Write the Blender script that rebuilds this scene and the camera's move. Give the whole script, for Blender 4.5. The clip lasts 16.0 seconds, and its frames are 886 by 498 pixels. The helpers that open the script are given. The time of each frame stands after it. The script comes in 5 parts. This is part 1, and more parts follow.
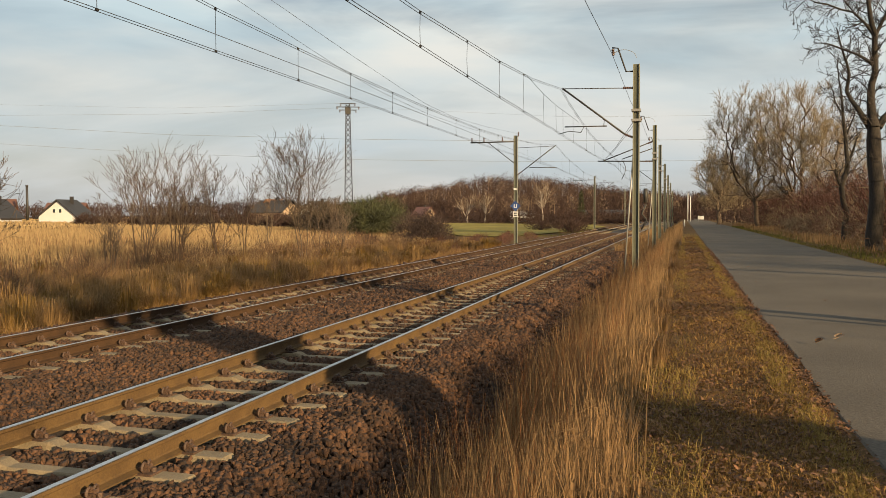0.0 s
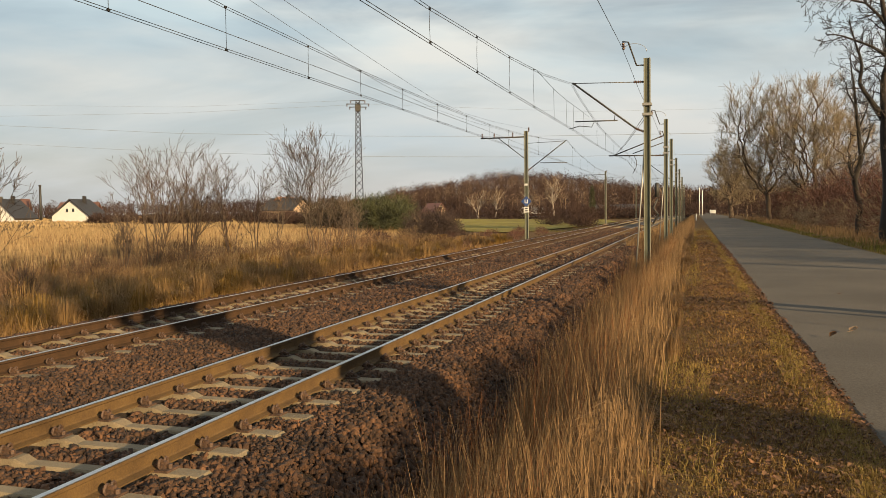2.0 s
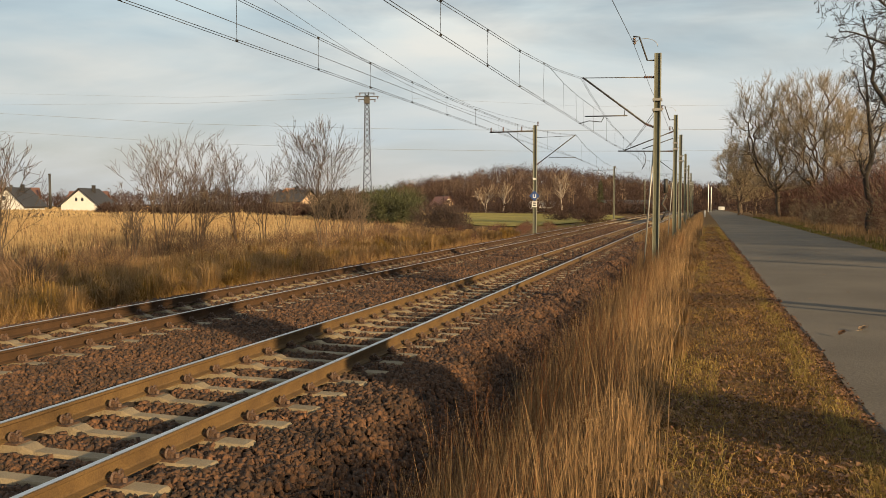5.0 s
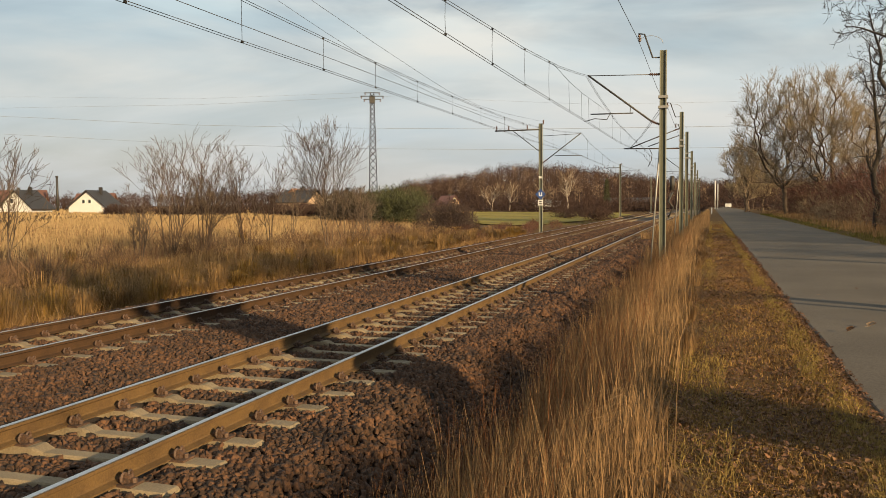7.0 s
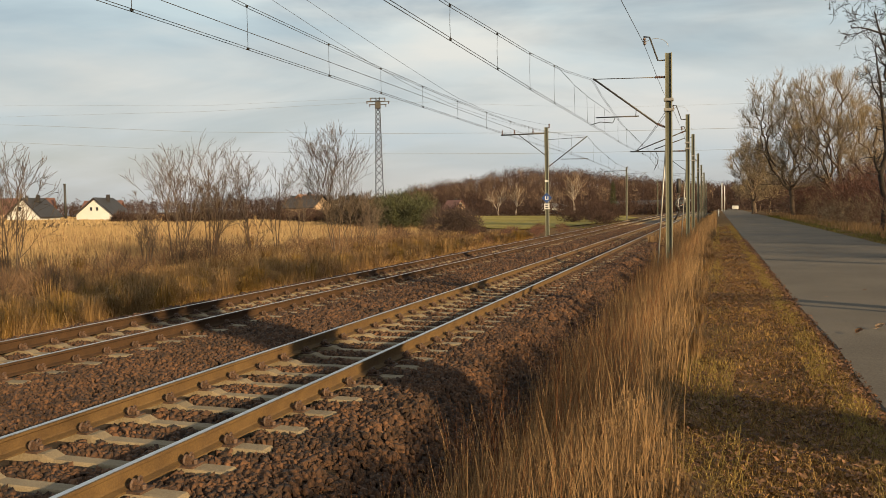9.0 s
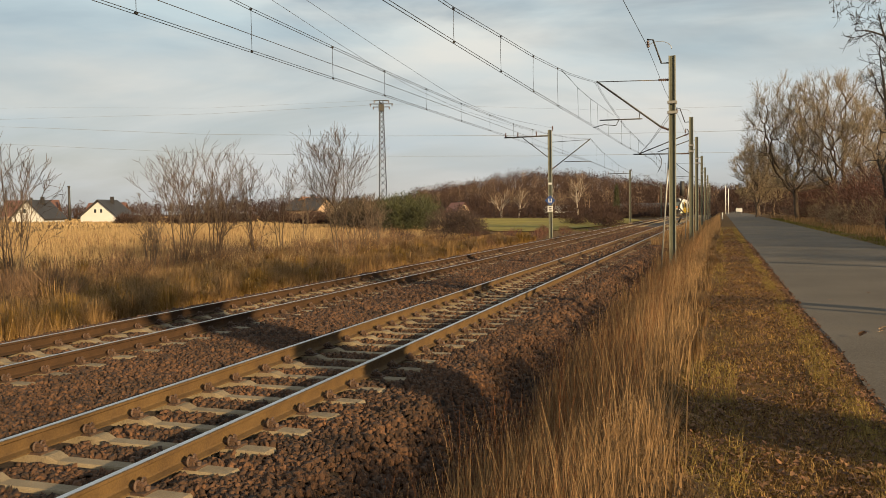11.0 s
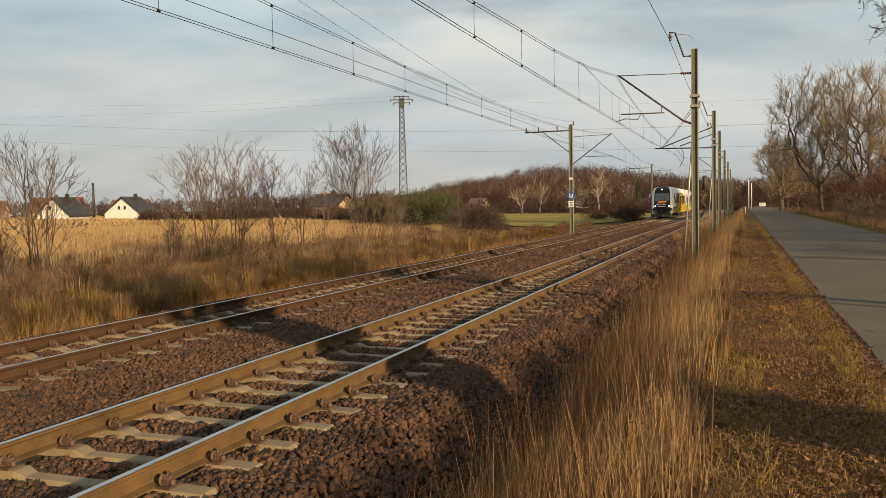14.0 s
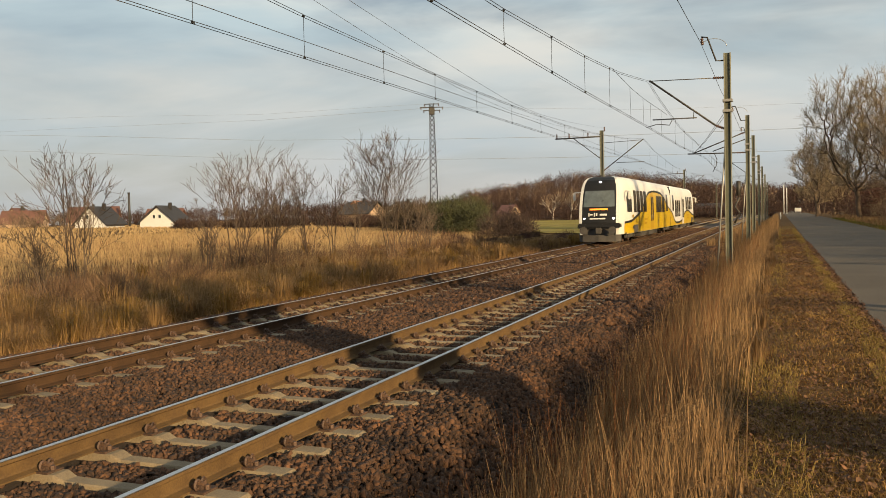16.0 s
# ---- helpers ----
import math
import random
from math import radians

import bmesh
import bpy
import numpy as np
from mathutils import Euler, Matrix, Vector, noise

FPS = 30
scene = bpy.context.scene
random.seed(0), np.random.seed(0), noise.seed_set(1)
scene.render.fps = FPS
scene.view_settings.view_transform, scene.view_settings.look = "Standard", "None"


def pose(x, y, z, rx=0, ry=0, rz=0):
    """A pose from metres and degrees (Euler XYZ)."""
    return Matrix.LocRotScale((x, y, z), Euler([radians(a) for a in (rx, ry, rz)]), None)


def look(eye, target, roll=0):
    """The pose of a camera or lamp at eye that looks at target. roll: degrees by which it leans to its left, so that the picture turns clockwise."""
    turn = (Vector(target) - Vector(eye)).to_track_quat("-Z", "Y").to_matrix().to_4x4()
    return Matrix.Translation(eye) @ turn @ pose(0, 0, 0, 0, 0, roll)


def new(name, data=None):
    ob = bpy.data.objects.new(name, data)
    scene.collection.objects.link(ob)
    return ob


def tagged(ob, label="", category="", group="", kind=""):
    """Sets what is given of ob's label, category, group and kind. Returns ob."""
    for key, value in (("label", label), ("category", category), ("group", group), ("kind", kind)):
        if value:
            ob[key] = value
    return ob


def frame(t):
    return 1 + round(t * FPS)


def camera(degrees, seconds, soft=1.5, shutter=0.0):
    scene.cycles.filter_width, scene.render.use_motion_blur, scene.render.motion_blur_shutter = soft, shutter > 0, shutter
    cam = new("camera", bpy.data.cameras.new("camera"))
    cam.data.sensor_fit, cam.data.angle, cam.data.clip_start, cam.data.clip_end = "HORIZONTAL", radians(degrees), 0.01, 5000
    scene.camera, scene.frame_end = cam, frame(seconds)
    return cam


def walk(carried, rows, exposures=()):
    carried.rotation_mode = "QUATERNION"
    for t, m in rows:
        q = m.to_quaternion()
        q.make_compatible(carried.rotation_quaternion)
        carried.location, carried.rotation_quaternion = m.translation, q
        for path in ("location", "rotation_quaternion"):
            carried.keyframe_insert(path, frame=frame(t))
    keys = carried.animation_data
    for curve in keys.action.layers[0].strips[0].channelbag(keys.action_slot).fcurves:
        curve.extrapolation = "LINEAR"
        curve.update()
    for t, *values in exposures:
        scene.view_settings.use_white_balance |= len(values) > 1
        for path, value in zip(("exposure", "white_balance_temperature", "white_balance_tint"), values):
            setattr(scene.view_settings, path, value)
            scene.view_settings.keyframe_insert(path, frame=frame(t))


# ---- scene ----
FOV = 56.89
cam = camera(FOV, 16.0, soft=0.5)
WALK = [  # seconds, x, y, z, heading, tilt, lean
    (0, -0.001, 0.003, 1.919, 16.30, -2.37, -0.27),
    (0.5, -0.005, 0.000, 1.920, 16.27, -2.45, -0.51),
    (1, -0.011, -0.003, 1.917, 16.38, -2.50, -0.79),
    (1.5, -0.009, -0.010, 1.917, 16.78, -2.57, -0.83),
    (2, -0.008, -0.012, 1.918, 17.07, -2.63, -0.77),
    (2.5, -0.016, -0.009, 1.920, 17.22, -2.71, -0.63),
    (3, -0.014, -0.010, 1.921, 17.27, -2.78, -0.50),
    (3.5, -0.028, 0.001, 1.918, 17.25, -2.85, -0.39),
    (4, -0.019, -0.003, 1.918, 17.35, -2.91, -0.25),
    (6.5, -0.034, -0.001, 1.914, 17.94, -3.24, -0.24),
    (7, -0.022, -0.011, 1.916, 18.03, -3.14, -0.54),
    (7.5, -0.025, -0.014, 1.918, 18.09, -2.97, -0.79),
    (8, -0.017, -0.020, 1.920, 18.23, -2.92, -1.06),
    (8.5, -0.015, -0.024, 1.916, 18.34, -2.90, -1.16),
    (9, -0.018, -0.025, 1.920, 18.49, -2.82, -1.01),
    (11.5, -0.011, -0.038, 1.922, 18.87, -2.64, -0.99),
    (12, -0.022, -0.025, 1.920, 19.10, -2.70, -1.02),
    (12.5, -0.026, -0.025, 1.917, 19.28, -2.75, -1.01),
    (13, -0.026, -0.028, 1.915, 19.50, -2.81, -1.03),
    (13.5, -0.030, -0.024, 1.915, 19.79, -2.87, -1.06),
    (14, -0.030, -0.026, 1.917, 20.16, -2.93, -1.17),
    (14.5, -0.029, -0.027, 1.918, 20.62, -2.86, -1.27),
    (15, -0.032, -0.029, 1.918, 21.07, -2.81, -1.38),
    (15.5, -0.037, -0.035, 1.918, 21.60, -2.63, -1.45),
    (16, -0.023, -0.044, 1.916, 22.30, -2.38, -1.48),
]


def aim(x, y, z, heading, tilt, lean):
    return pose(x, y, z, 0, 0, heading) @ pose(0, 0, 0, 90 + tilt, 0, 0) @ pose(0, 0, 0, 0, 0, lean)


walk(cam, [(r[0], aim(*r[1:])) for r in WALK], [(0.0, 0.97), (6.0, 0.96), (16.0, 0.83)])

# ---- light ----
SUN_AZ, SUN_EL = 125.0, 14.0   # bearing from +y clockwise, height above the horizon
world = bpy.data.worlds.new("world")
scene.world = world
world.use_nodes = True
wt = world.node_tree
bgn = wt.nodes["Background"]
sky = wt.nodes.new("ShaderNodeTexSky")
sky.sky_type, sky.sun_disc = "NISHITA", False
sky.sun_elevation, sky.sun_rotation = radians(SUN_EL), radians(SUN_AZ)
sky.air_density, sky.dust_density, sky.ozone_density = 1.0, 1.5, 1.0


def wnode(kind, **kw):
    n = wt.nodes.new(kind)
    for k, v in kw.items():
        n.inputs[k].default_value = v
    return n


# thin high cloud over the blue
tc = wt.nodes.new("ShaderNodeTexCoord")
mp = wnode("ShaderNodeMapping")
mp.inputs["Scale"].default_value = (1.0, 1.0, 4.5)
mp.inputs["Rotation"].default_value = (0.0, radians(9), 0.0)
wt.links.new(tc.outputs["Generated"], mp.inputs["Vector"])
cl = wnode("ShaderNodeTexNoise", Scale=1.6, Detail=6.0, Roughness=0.54, Distortion=0.6)
wt.links.new(mp.outputs["Vector"], cl.inputs["Vector"])
cr = wt.nodes.new("ShaderNodeValToRGB")
cr.color_ramp.elements[0].position, cr.color_ramp.elements[0].color = 0.40, (0.30, 0.30, 0.30, 1)
cr.color_ramp.elements[1].position, cr.color_ramp.elements[1].color = 0.60, (1, 1, 1, 1)
wt.links.new(cl.outputs["Fac"], cr.inputs["Fac"])
cl2 = wnode("ShaderNodeTexNoise", Scale=3.1, Detail=5.0, Roughness=0.5)
wt.links.new(mp.outputs["Vector"], cl2.inputs["Vector"])
crc = wt.nodes.new("ShaderNodeValToRGB")
crc.color_ramp.elements[0].position, crc.color_ramp.elements[0].color = 0.35, (7.0, 8.7, 9.2, 1)
crc.color_ramp.elements[1].position, crc.color_ramp.elements[1].color = 0.66, (10.7, 10.7, 9.8, 1)
wt.links.new(cl2.outputs["Fac"], crc.inputs["Fac"])
mixc = wt.nodes.new("ShaderNodeMix")
mixc.data_type = "RGBA"
wt.links.new(cr.outputs["Color"], mixc.inputs["Factor"])
wt.links.new(sky.outputs["Color"], mixc.inputs[6])
wt.links.new(crc.outputs["Color"], mixc.inputs[7])
# grey-lilac haze low on the horizon
sx = wt.nodes.new("ShaderNodeSeparateXYZ")
wt.links.new(tc.outputs["Generated"], sx.inputs[0])
hz = wt.nodes.new("ShaderNodeMapRange")
hz.inputs["From Min"].default_value, hz.inputs["From Max"].default_value = 0.0, 0.30
hz.inputs["To Min"].default_value, hz.inputs["To Max"].default_value = 0.70, 0.0
wt.links.new(sx.outputs["Z"], hz.inputs["Value"])
mixh = wt.nodes.new("ShaderNodeMix")
mixh.data_type = "RGBA"
mixh.inputs[7].default_value = (6.1, 6.0, 6.0, 1)
wt.links.new(hz.outputs["Result"], mixh.inputs["Factor"])
wt.links.new(mixc.outputs[2], mixh.inputs[6])
wt.links.new(mixh.outputs[2], bgn.inputs["Color"])
bgn.inputs["Strength"].default_value = 0.044

sun = new("sun", bpy.data.lights.new("sun", "SUN"))
sun.data.energy, sun.data.angle, sun.data.color = 5.0, radians(0.6), (1.0, 0.735, 0.395)
_a, _e = radians(SUN_AZ), radians(SUN_EL)
_sd = Vector((math.sin(_a) * math.cos(_e), math.cos(_a) * math.cos(_e), math.sin(_e)))
sun.matrix_world = look(_sd * 50, (0, 0, 0))

# ---- materials ----


def mat(name, c1, c2=None, rough=0.8, metal=0.0, scale=4.0, fine=60.0, bump=0.0, c3=None, coat=0.0, per=0.0, stretch=(1, 1, 1), trans=0.0, spec=0.5):
    """Two-scale noise between c1 and c2, stains towards c3, relief, and a shift of brightness from piece to piece."""
    m = bpy.data.materials.new(name)
    m.use_nodes = True
    nt = m.node_tree
    b = nt.nodes["Principled BSDF"]
    b.inputs["Roughness"].default_value, b.inputs["Metallic"].default_value = rough, metal
    b.inputs["Specular IOR Level"].default_value = spec
    if coat:
        b.inputs["Coat Weight"].default_value = coat
    c2 = c2 or tuple(v * 0.75 for v in c1)
    co = nt.nodes.new("ShaderNodeTexCoord")
    mpn = nt.nodes.new("ShaderNodeMapping")
    mpn.inputs["Scale"].default_value = stretch
    nt.links.new(co.outputs["Object"], mpn.inputs["Vector"])
    n1 = nt.nodes.new("ShaderNodeTexNoise")
    n1.inputs["Scale"].default_value, n1.inputs["Detail"].default_value = scale, 5
    n2 = nt.nodes.new("ShaderNodeTexNoise")
    n2.inputs["Scale"].default_value, n2.inputs["Detail"].default_value = fine, 4
    for n in (n1, n2):
        nt.links.new(mpn.outputs["Vector"], n.inputs["Vector"])
    add = nt.nodes.new("ShaderNodeMath")
    add.operation = "MULTIPLY_ADD"
    add.inputs[1].default_value = 0.5
    half = nt.nodes.new("ShaderNodeMath")
    half.operation = "MULTIPLY"
    half.inputs[1].default_value = 0.5
    nt.links.new(n2.outputs["Fac"], half.inputs[0])
    nt.links.new(n1.outputs["Fac"], add.inputs[0])
    nt.links.new(half.outputs[0], add.inputs[2])
    rp = nt.nodes.new("ShaderNodeValToRGB")
    rp.color_ramp.elements[0].position, rp.color_ramp.elements[0].color = 0.36, (*c2, 1)
    rp.color_ramp.elements[1].position, rp.color_ramp.elements[1].color = 0.64, (*c1, 1)
    if c3:
        e = rp.color_ramp.elements.new(0.28)
        e.color = (*c3, 1)
    nt.links.new(add.outputs[0], rp.inputs["Fac"])
    out = rp.outputs["Color"]
    if per:
        g = nt.nodes.new("ShaderNodeNewGeometry")
        oi = nt.nodes.new("ShaderNodeObjectInfo")
        ad = nt.nodes.new("ShaderNodeMath")
        nt.links.new(g.outputs["Random Per Island"], ad.inputs[0])
        nt.links.new(oi.outputs["Random"], ad.inputs[1])
        fr = nt.nodes.new("ShaderNodeMath")
        fr.operation = "FRACT"
        nt.links.new(ad.outputs[0], fr.inputs[0])
        mr = nt.nodes.new("ShaderNodeMapRange")
        mr.inputs["To Min"].default_value, mr.inputs["To Max"].default_value = 1 - per, 1 + per
        nt.links.new(fr.outputs[0], mr.inputs["Value"])
        hs = nt.nodes.new("ShaderNodeHueSaturation")
        nt.links.new(mr.outputs["Result"], hs.inputs["Value"])
        nt.links.new(out, hs.inputs["Color"])
        out = hs.outputs["Color"]
    nt.links.new(out, b.inputs["Base Color"])
    if trans:
        tr = nt.nodes.new("ShaderNodeBsdfTranslucent")
        nt.links.new(out, tr.inputs["Color"])
        mx = nt.nodes.new("ShaderNodeMixShader")
        mx.inputs[0].default_value = trans
        nt.links.new(b.outputs[0], mx.inputs[1])
        nt.links.new(tr.outputs[0], mx.inputs[2])
        nt.links.new(mx.outputs[0], nt.nodes["Material Output"].inputs["Surface"])
    if bump:
        bp = nt.nodes.new("ShaderNodeBump")
        bp.inputs["Strength"].default_value = bump
        bp.inputs["Distance"].default_value = 0.02
        nt.links.new(n2.outputs["Fac"], bp.inputs["Height"])
        nt.links.new(bp.outputs["Normal"], b.inputs["Normal"])
    return m


def glow(name, col, strength):
    m = bpy.data.materials.new(name)
    m.use_nodes = True
    b = m.node_tree.nodes["Principled BSDF"]
    b.inputs["Base Color"].default_value = (*col, 1)
    b.inputs["Emission Color"].default_value = (*col, 1)
    b.inputs["Emission Strength"].default_value = strength
    return m


M_STONE = mat("ballast_stone", (0.104, 0.047, 0.021), (0.028, 0.014, 0.007), 0.9, scale=1.2, fine=30, per=0.5, bump=0.4)
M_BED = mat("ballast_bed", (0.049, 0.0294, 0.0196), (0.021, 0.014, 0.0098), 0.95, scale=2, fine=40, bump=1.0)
M_CONC = mat("sleeper_concrete", (0.205, 0.157, 0.096), (0.128, 0.095, 0.058), 0.85, scale=3, fine=70, bump=0.3, per=0.14, c3=(0.112, 0.077, 0.046))
M_RUST = mat("rail_rust", (0.1148, 0.068, 0.0255), (0.0663, 0.0374, 0.01615), 0.75, scale=5, fine=60, bump=0.15, spec=0.3)
# rails of the farther track, about half as bright as M_RUST
M_RUSTF = mat("darker_rail_rust", (0.06141, 0.03251, 0.01589), (0.03613, 0.02023, 0.01084), 0.85, scale=5, fine=60, bump=0.15, spec=0.2)
M_RUSTD = mat("clip_rust", (0.0896, 0.0476, 0.028), (0.0392, 0.0224, 0.01568), 0.7, scale=20, fine=80, bump=0.3, per=0.2)
M_STEEL = mat("polished_rail_head", (0.58, 0.56, 0.54), (0.45, 0.43, 0.42), 0.34, 1.0, scale=6, fine=90)
M_ASPH = mat("asphalt", (0.1288, 0.1075, 0.08736), (0.07392, 0.06272, 0.05264), 0.95, spec=0.2, scale=0.5, fine=45, bump=0.35, c3=(0.03979, 0.03412, 0.02921))
M_SOIL = mat("grassy_soil", (0.1377, 0.07603, 0.0237), (0.06885, 0.03802, 0.01368), 0.95, spec=0.15, scale=0.6, fine=25, bump=0.8, c3=(0.0459, 0.02509, 0.01053))
M_STRAW = mat("dry_reed", (0.33, 0.205, 0.098), (0.175, 0.102, 0.05), 0.8, scale=0.6, fine=9, per=0.4, trans=0.35, spec=0.2)
M_STRAWR = mat("brown_stalk", (0.194, 0.07951, 0.03119), (0.1109, 0.0436, 0.01871), 0.85, scale=0.8, fine=9, per=0.35, trans=0.2, spec=0.2)
M_TUFT = mat("yellowed_grass", (0.2647, 0.158, 0.04057), (0.1639, 0.09485, 0.02626), 0.8, scale=0.8, fine=9, per=0.35, trans=0.3, spec=0.2)
M_GREEN = mat("short_green_grass", (0.1487, 0.1377, 0.02772), (0.0875, 0.07648, 0.01848), 0.85, scale=0.8, fine=9, per=0.35, trans=0.3, spec=0.2)
M_LITTER = mat("fallen_leaf", (0.192, 0.096, 0.04), (0.096, 0.048, 0.024), 0.8, scale=3, fine=30, per=0.4, trans=0.1)
M_BARK = mat("bare_bark", (0.1224, 0.085, 0.0576), (0.0648, 0.0442, 0.03072), 0.9, scale=3, fine=30, bump=0.6, stretch=(1, 1, 0.3))
# dark bark, deepened further for the shade between its rough ridges
M_BARKD = mat("dark_shaded_bark", (0.036, 0.027, 0.021), (0.016, 0.0125, 0.010), 0.95, scale=3, fine=25, bump=0.8, stretch=(1, 1, 0.3))
M_TWIG = mat("pale_twig", (0.215, 0.163, 0.098), (0.135, 0.099, 0.06), 0.85, scale=1, fine=8, per=0.2)
M_BIRCH = mat("birch_bark", (0.434, 0.385, 0.322), (0.252, 0.196, 0.154), 0.8, scale=2, fine=20, per=0.1)
M_RED = mat("red_brown_twig", (0.100, 0.039, 0.025), (0.050, 0.021, 0.014), 0.85, scale=0.4, fine=8, per=0.35, trans=0.15)
M_WOOD = mat("bare_woodland", (0.082, 0.052, 0.042), (0.049, 0.031, 0.026), 0.9, scale=0.02, fine=0.15, per=0.18, trans=0.35, spec=0.1)
M_WOODL = mat("pale_bare_trees", (0.192, 0.132, 0.088), (0.128, 0.084, 0.056), 0.9, scale=0.05, fine=0.2, per=0.25)
M_CONI = mat("conifer_green", (0.050, 0.052, 0.014), (0.018, 0.021, 0.008), 0.85, scale=0.5, fine=4, per=0.35)
M_MAST = mat("weathered_mast", (0.105, 0.108, 0.075), (0.065, 0.066, 0.047), 0.6, 0.2, scale=1.0, fine=20, bump=0.15, stretch=(1, 1, 0.25), c3=(0.055, 0.042, 0.028))
# flanges are paler than the web: their lit edges are put into the colour
M_MASTL = mat("lit_weathered_flange", (0.25, 0.245, 0.195), (0.15, 0.148, 0.115), 0.55, 0.2, scale=1.0, fine=20, bump=0.15, stretch=(1, 1, 0.25), c3=(0.11, 0.088, 0.06))
# distance haze is mixed into this wire colour, paler and bluer than M_WIRE
M_HV = mat("haze_tinted_conductor", (0.20, 0.215, 0.22), (0.16, 0.17, 0.175), 0.6)
M_DARK = mat("dark_metal", (0.04, 0.036, 0.032), (0.022, 0.02, 0.018), 0.6, 0.1, scale=3, fine=40)
M_WIRE = mat("wire", (0.075, 0.065, 0.055), (0.045, 0.04, 0.035), 0.5, 0.6, scale=2, fine=20)
M_INSUL = mat("brown_insulator", (0.10, 0.055, 0.04), (0.06, 0.035, 0.03), 0.3, scale=9, fine=40)
M_WHITE = mat("white_paint", (0.58, 0.57, 0.55), (0.50, 0.49, 0.47), 0.4, scale=0.8, fine=20, coat=0.1)
M_YELLOW = mat("yellow_paint", (0.47, 0.315, 0.006), (0.41, 0.27, 0.005), 0.35, scale=0.8, fine=20, coat=0.2)
M_BLACK = mat("black_paint", (0.013, 0.013, 0.014), (0.009, 0.009, 0.010), 0.5, scale=2, fine=30, spec=0.25)
M_GLASS = mat("dark_glazing", (0.03, 0.034, 0.036), (0.022, 0.025, 0.027), 0.08, scale=1, fine=6, coat=0.4)
M_SCREEN = mat("windscreen_glass", (0.085, 0.10, 0.10), (0.06, 0.07, 0.07), 0.06, scale=1, fine=4, coat=0.6)
M_UNDER = mat("grimy_running_gear", (0.06, 0.052, 0.046), (0.03, 0.027, 0.025), 0.8, scale=3, fine=30, bump=0.3)
M_GREYM = mat("grey_metal", (0.30, 0.29, 0.27), (0.22, 0.21, 0.2), 0.45, 0.4, scale=3, fine=40)
M_LAMP = glow("lit_headlamp", (1.0, 0.96, 0.86), 9.0)
M_ORANGE = glow("orange_display", (1.0, 0.28, 0.03), 0.55)
M_RENDER = mat("pale_render", (0.5002, 0.495, 0.497), (0.4361, 0.4243, 0.4113), 0.85, scale=0.6, fine=8)
M_PEACH = mat("peach_render", (0.384, 0.272, 0.184), (0.304, 0.216, 0.144), 0.85, scale=0.6, fine=8)
M_TILED = mat("dark_roof_tiles", (0.03, 0.0252, 0.024), (0.018, 0.0156, 0.015), 0.6, scale=1, fine=12, bump=0.3)
M_TILER = mat("red_roof_tiles", (0.1292, 0.0578, 0.0408), (0.0884, 0.0408, 0.0306), 0.75, scale=1, fine=12, bump=0.3)
M_BLUE = mat("blue_sign_paint", (0.03, 0.07, 0.22), (0.025, 0.055, 0.18), 0.4)

# ---- building helpers ----


def mesh_from(name, verts, faces):
    me = bpy.data.meshes.new(name)
    me.from_pydata(verts, [], faces)
    me.update()
    return me


def thing(name, label, category, m=None, group="", kind=""):
    ob = new(name)
    ob.matrix_world = m or Matrix()
    return tagged(ob, label, category, group, kind)


def part(name, bm, material, parent, label="", smooth=False, at=None):
    me = bpy.data.meshes.new(name)
    if isinstance(bm, bmesh.types.BMesh):
        bm.to_mesh(me)
        bm.free()
    else:
        me.from_pydata(bm[0], [], bm[1])
        me.update()
    me.materials.append(material)
    if smooth:
        me.polygons.foreach_set("use_smooth", [True] * len(me.polygons))
    ob = new(name, me)
    ob.parent = parent
    if at is not None:
        ob.matrix_basis = at
    if label:
        ob["label"] = label
    return ob


def share(name, me, parent, at):
    ob = new(name, me)
    ob.parent = parent
    ob.matrix_basis = at
    return ob


def box(bm, x0, y0, z0, x1, y1, z1, bevel=0.0):
    g = bmesh.ops.create_cube(bm, size=1.0, matrix=Matrix.Translation(((x0 + x1) / 2, (y0 + y1) / 2, (z0 + z1) / 2)) @ Matrix.Diagonal((x1 - x0, y1 - y0, z1 - z0, 1)))
    if bevel:
        es = list({e for v in g["verts"] for e in v.link_edges})
        bmesh.ops.bevel(bm, geom=es, offset=bevel, segments=2, affect="EDGES")
    return bm


def tube(bm, pts, radii, sides=6, cap=True):
    """A round bar through pts."""
    pts = [Vector(p) for p in pts]
    if not isinstance(radii, (list, tuple)):
        radii = [radii] * len(pts)
    rings = []
    for i, p in enumerate(pts):
        d = (pts[min(i + 1, len(pts) - 1)] - pts[max(i - 1, 0)]).normalized()
        a = d.orthogonal().normalized() if i == 0 else (a - d * a.dot(d)).normalized()
        b = d.cross(a)
        rings.append([bm.verts.new(p + (a * math.cos(k * math.tau / sides) + b * math.sin(k * math.tau / sides)) * radii[i]) for k in range(sides)])
    for r0, r1 in zip(rings, rings[1:]):
        for k in range(sides):
            bm.faces.new((r0[k], r0[(k + 1) % sides], r1[(k + 1) % sides], r1[k]))
    if cap:
        bm.faces.new(rings[0][::-1])
        bm.faces.new(rings[-1])
    return bm


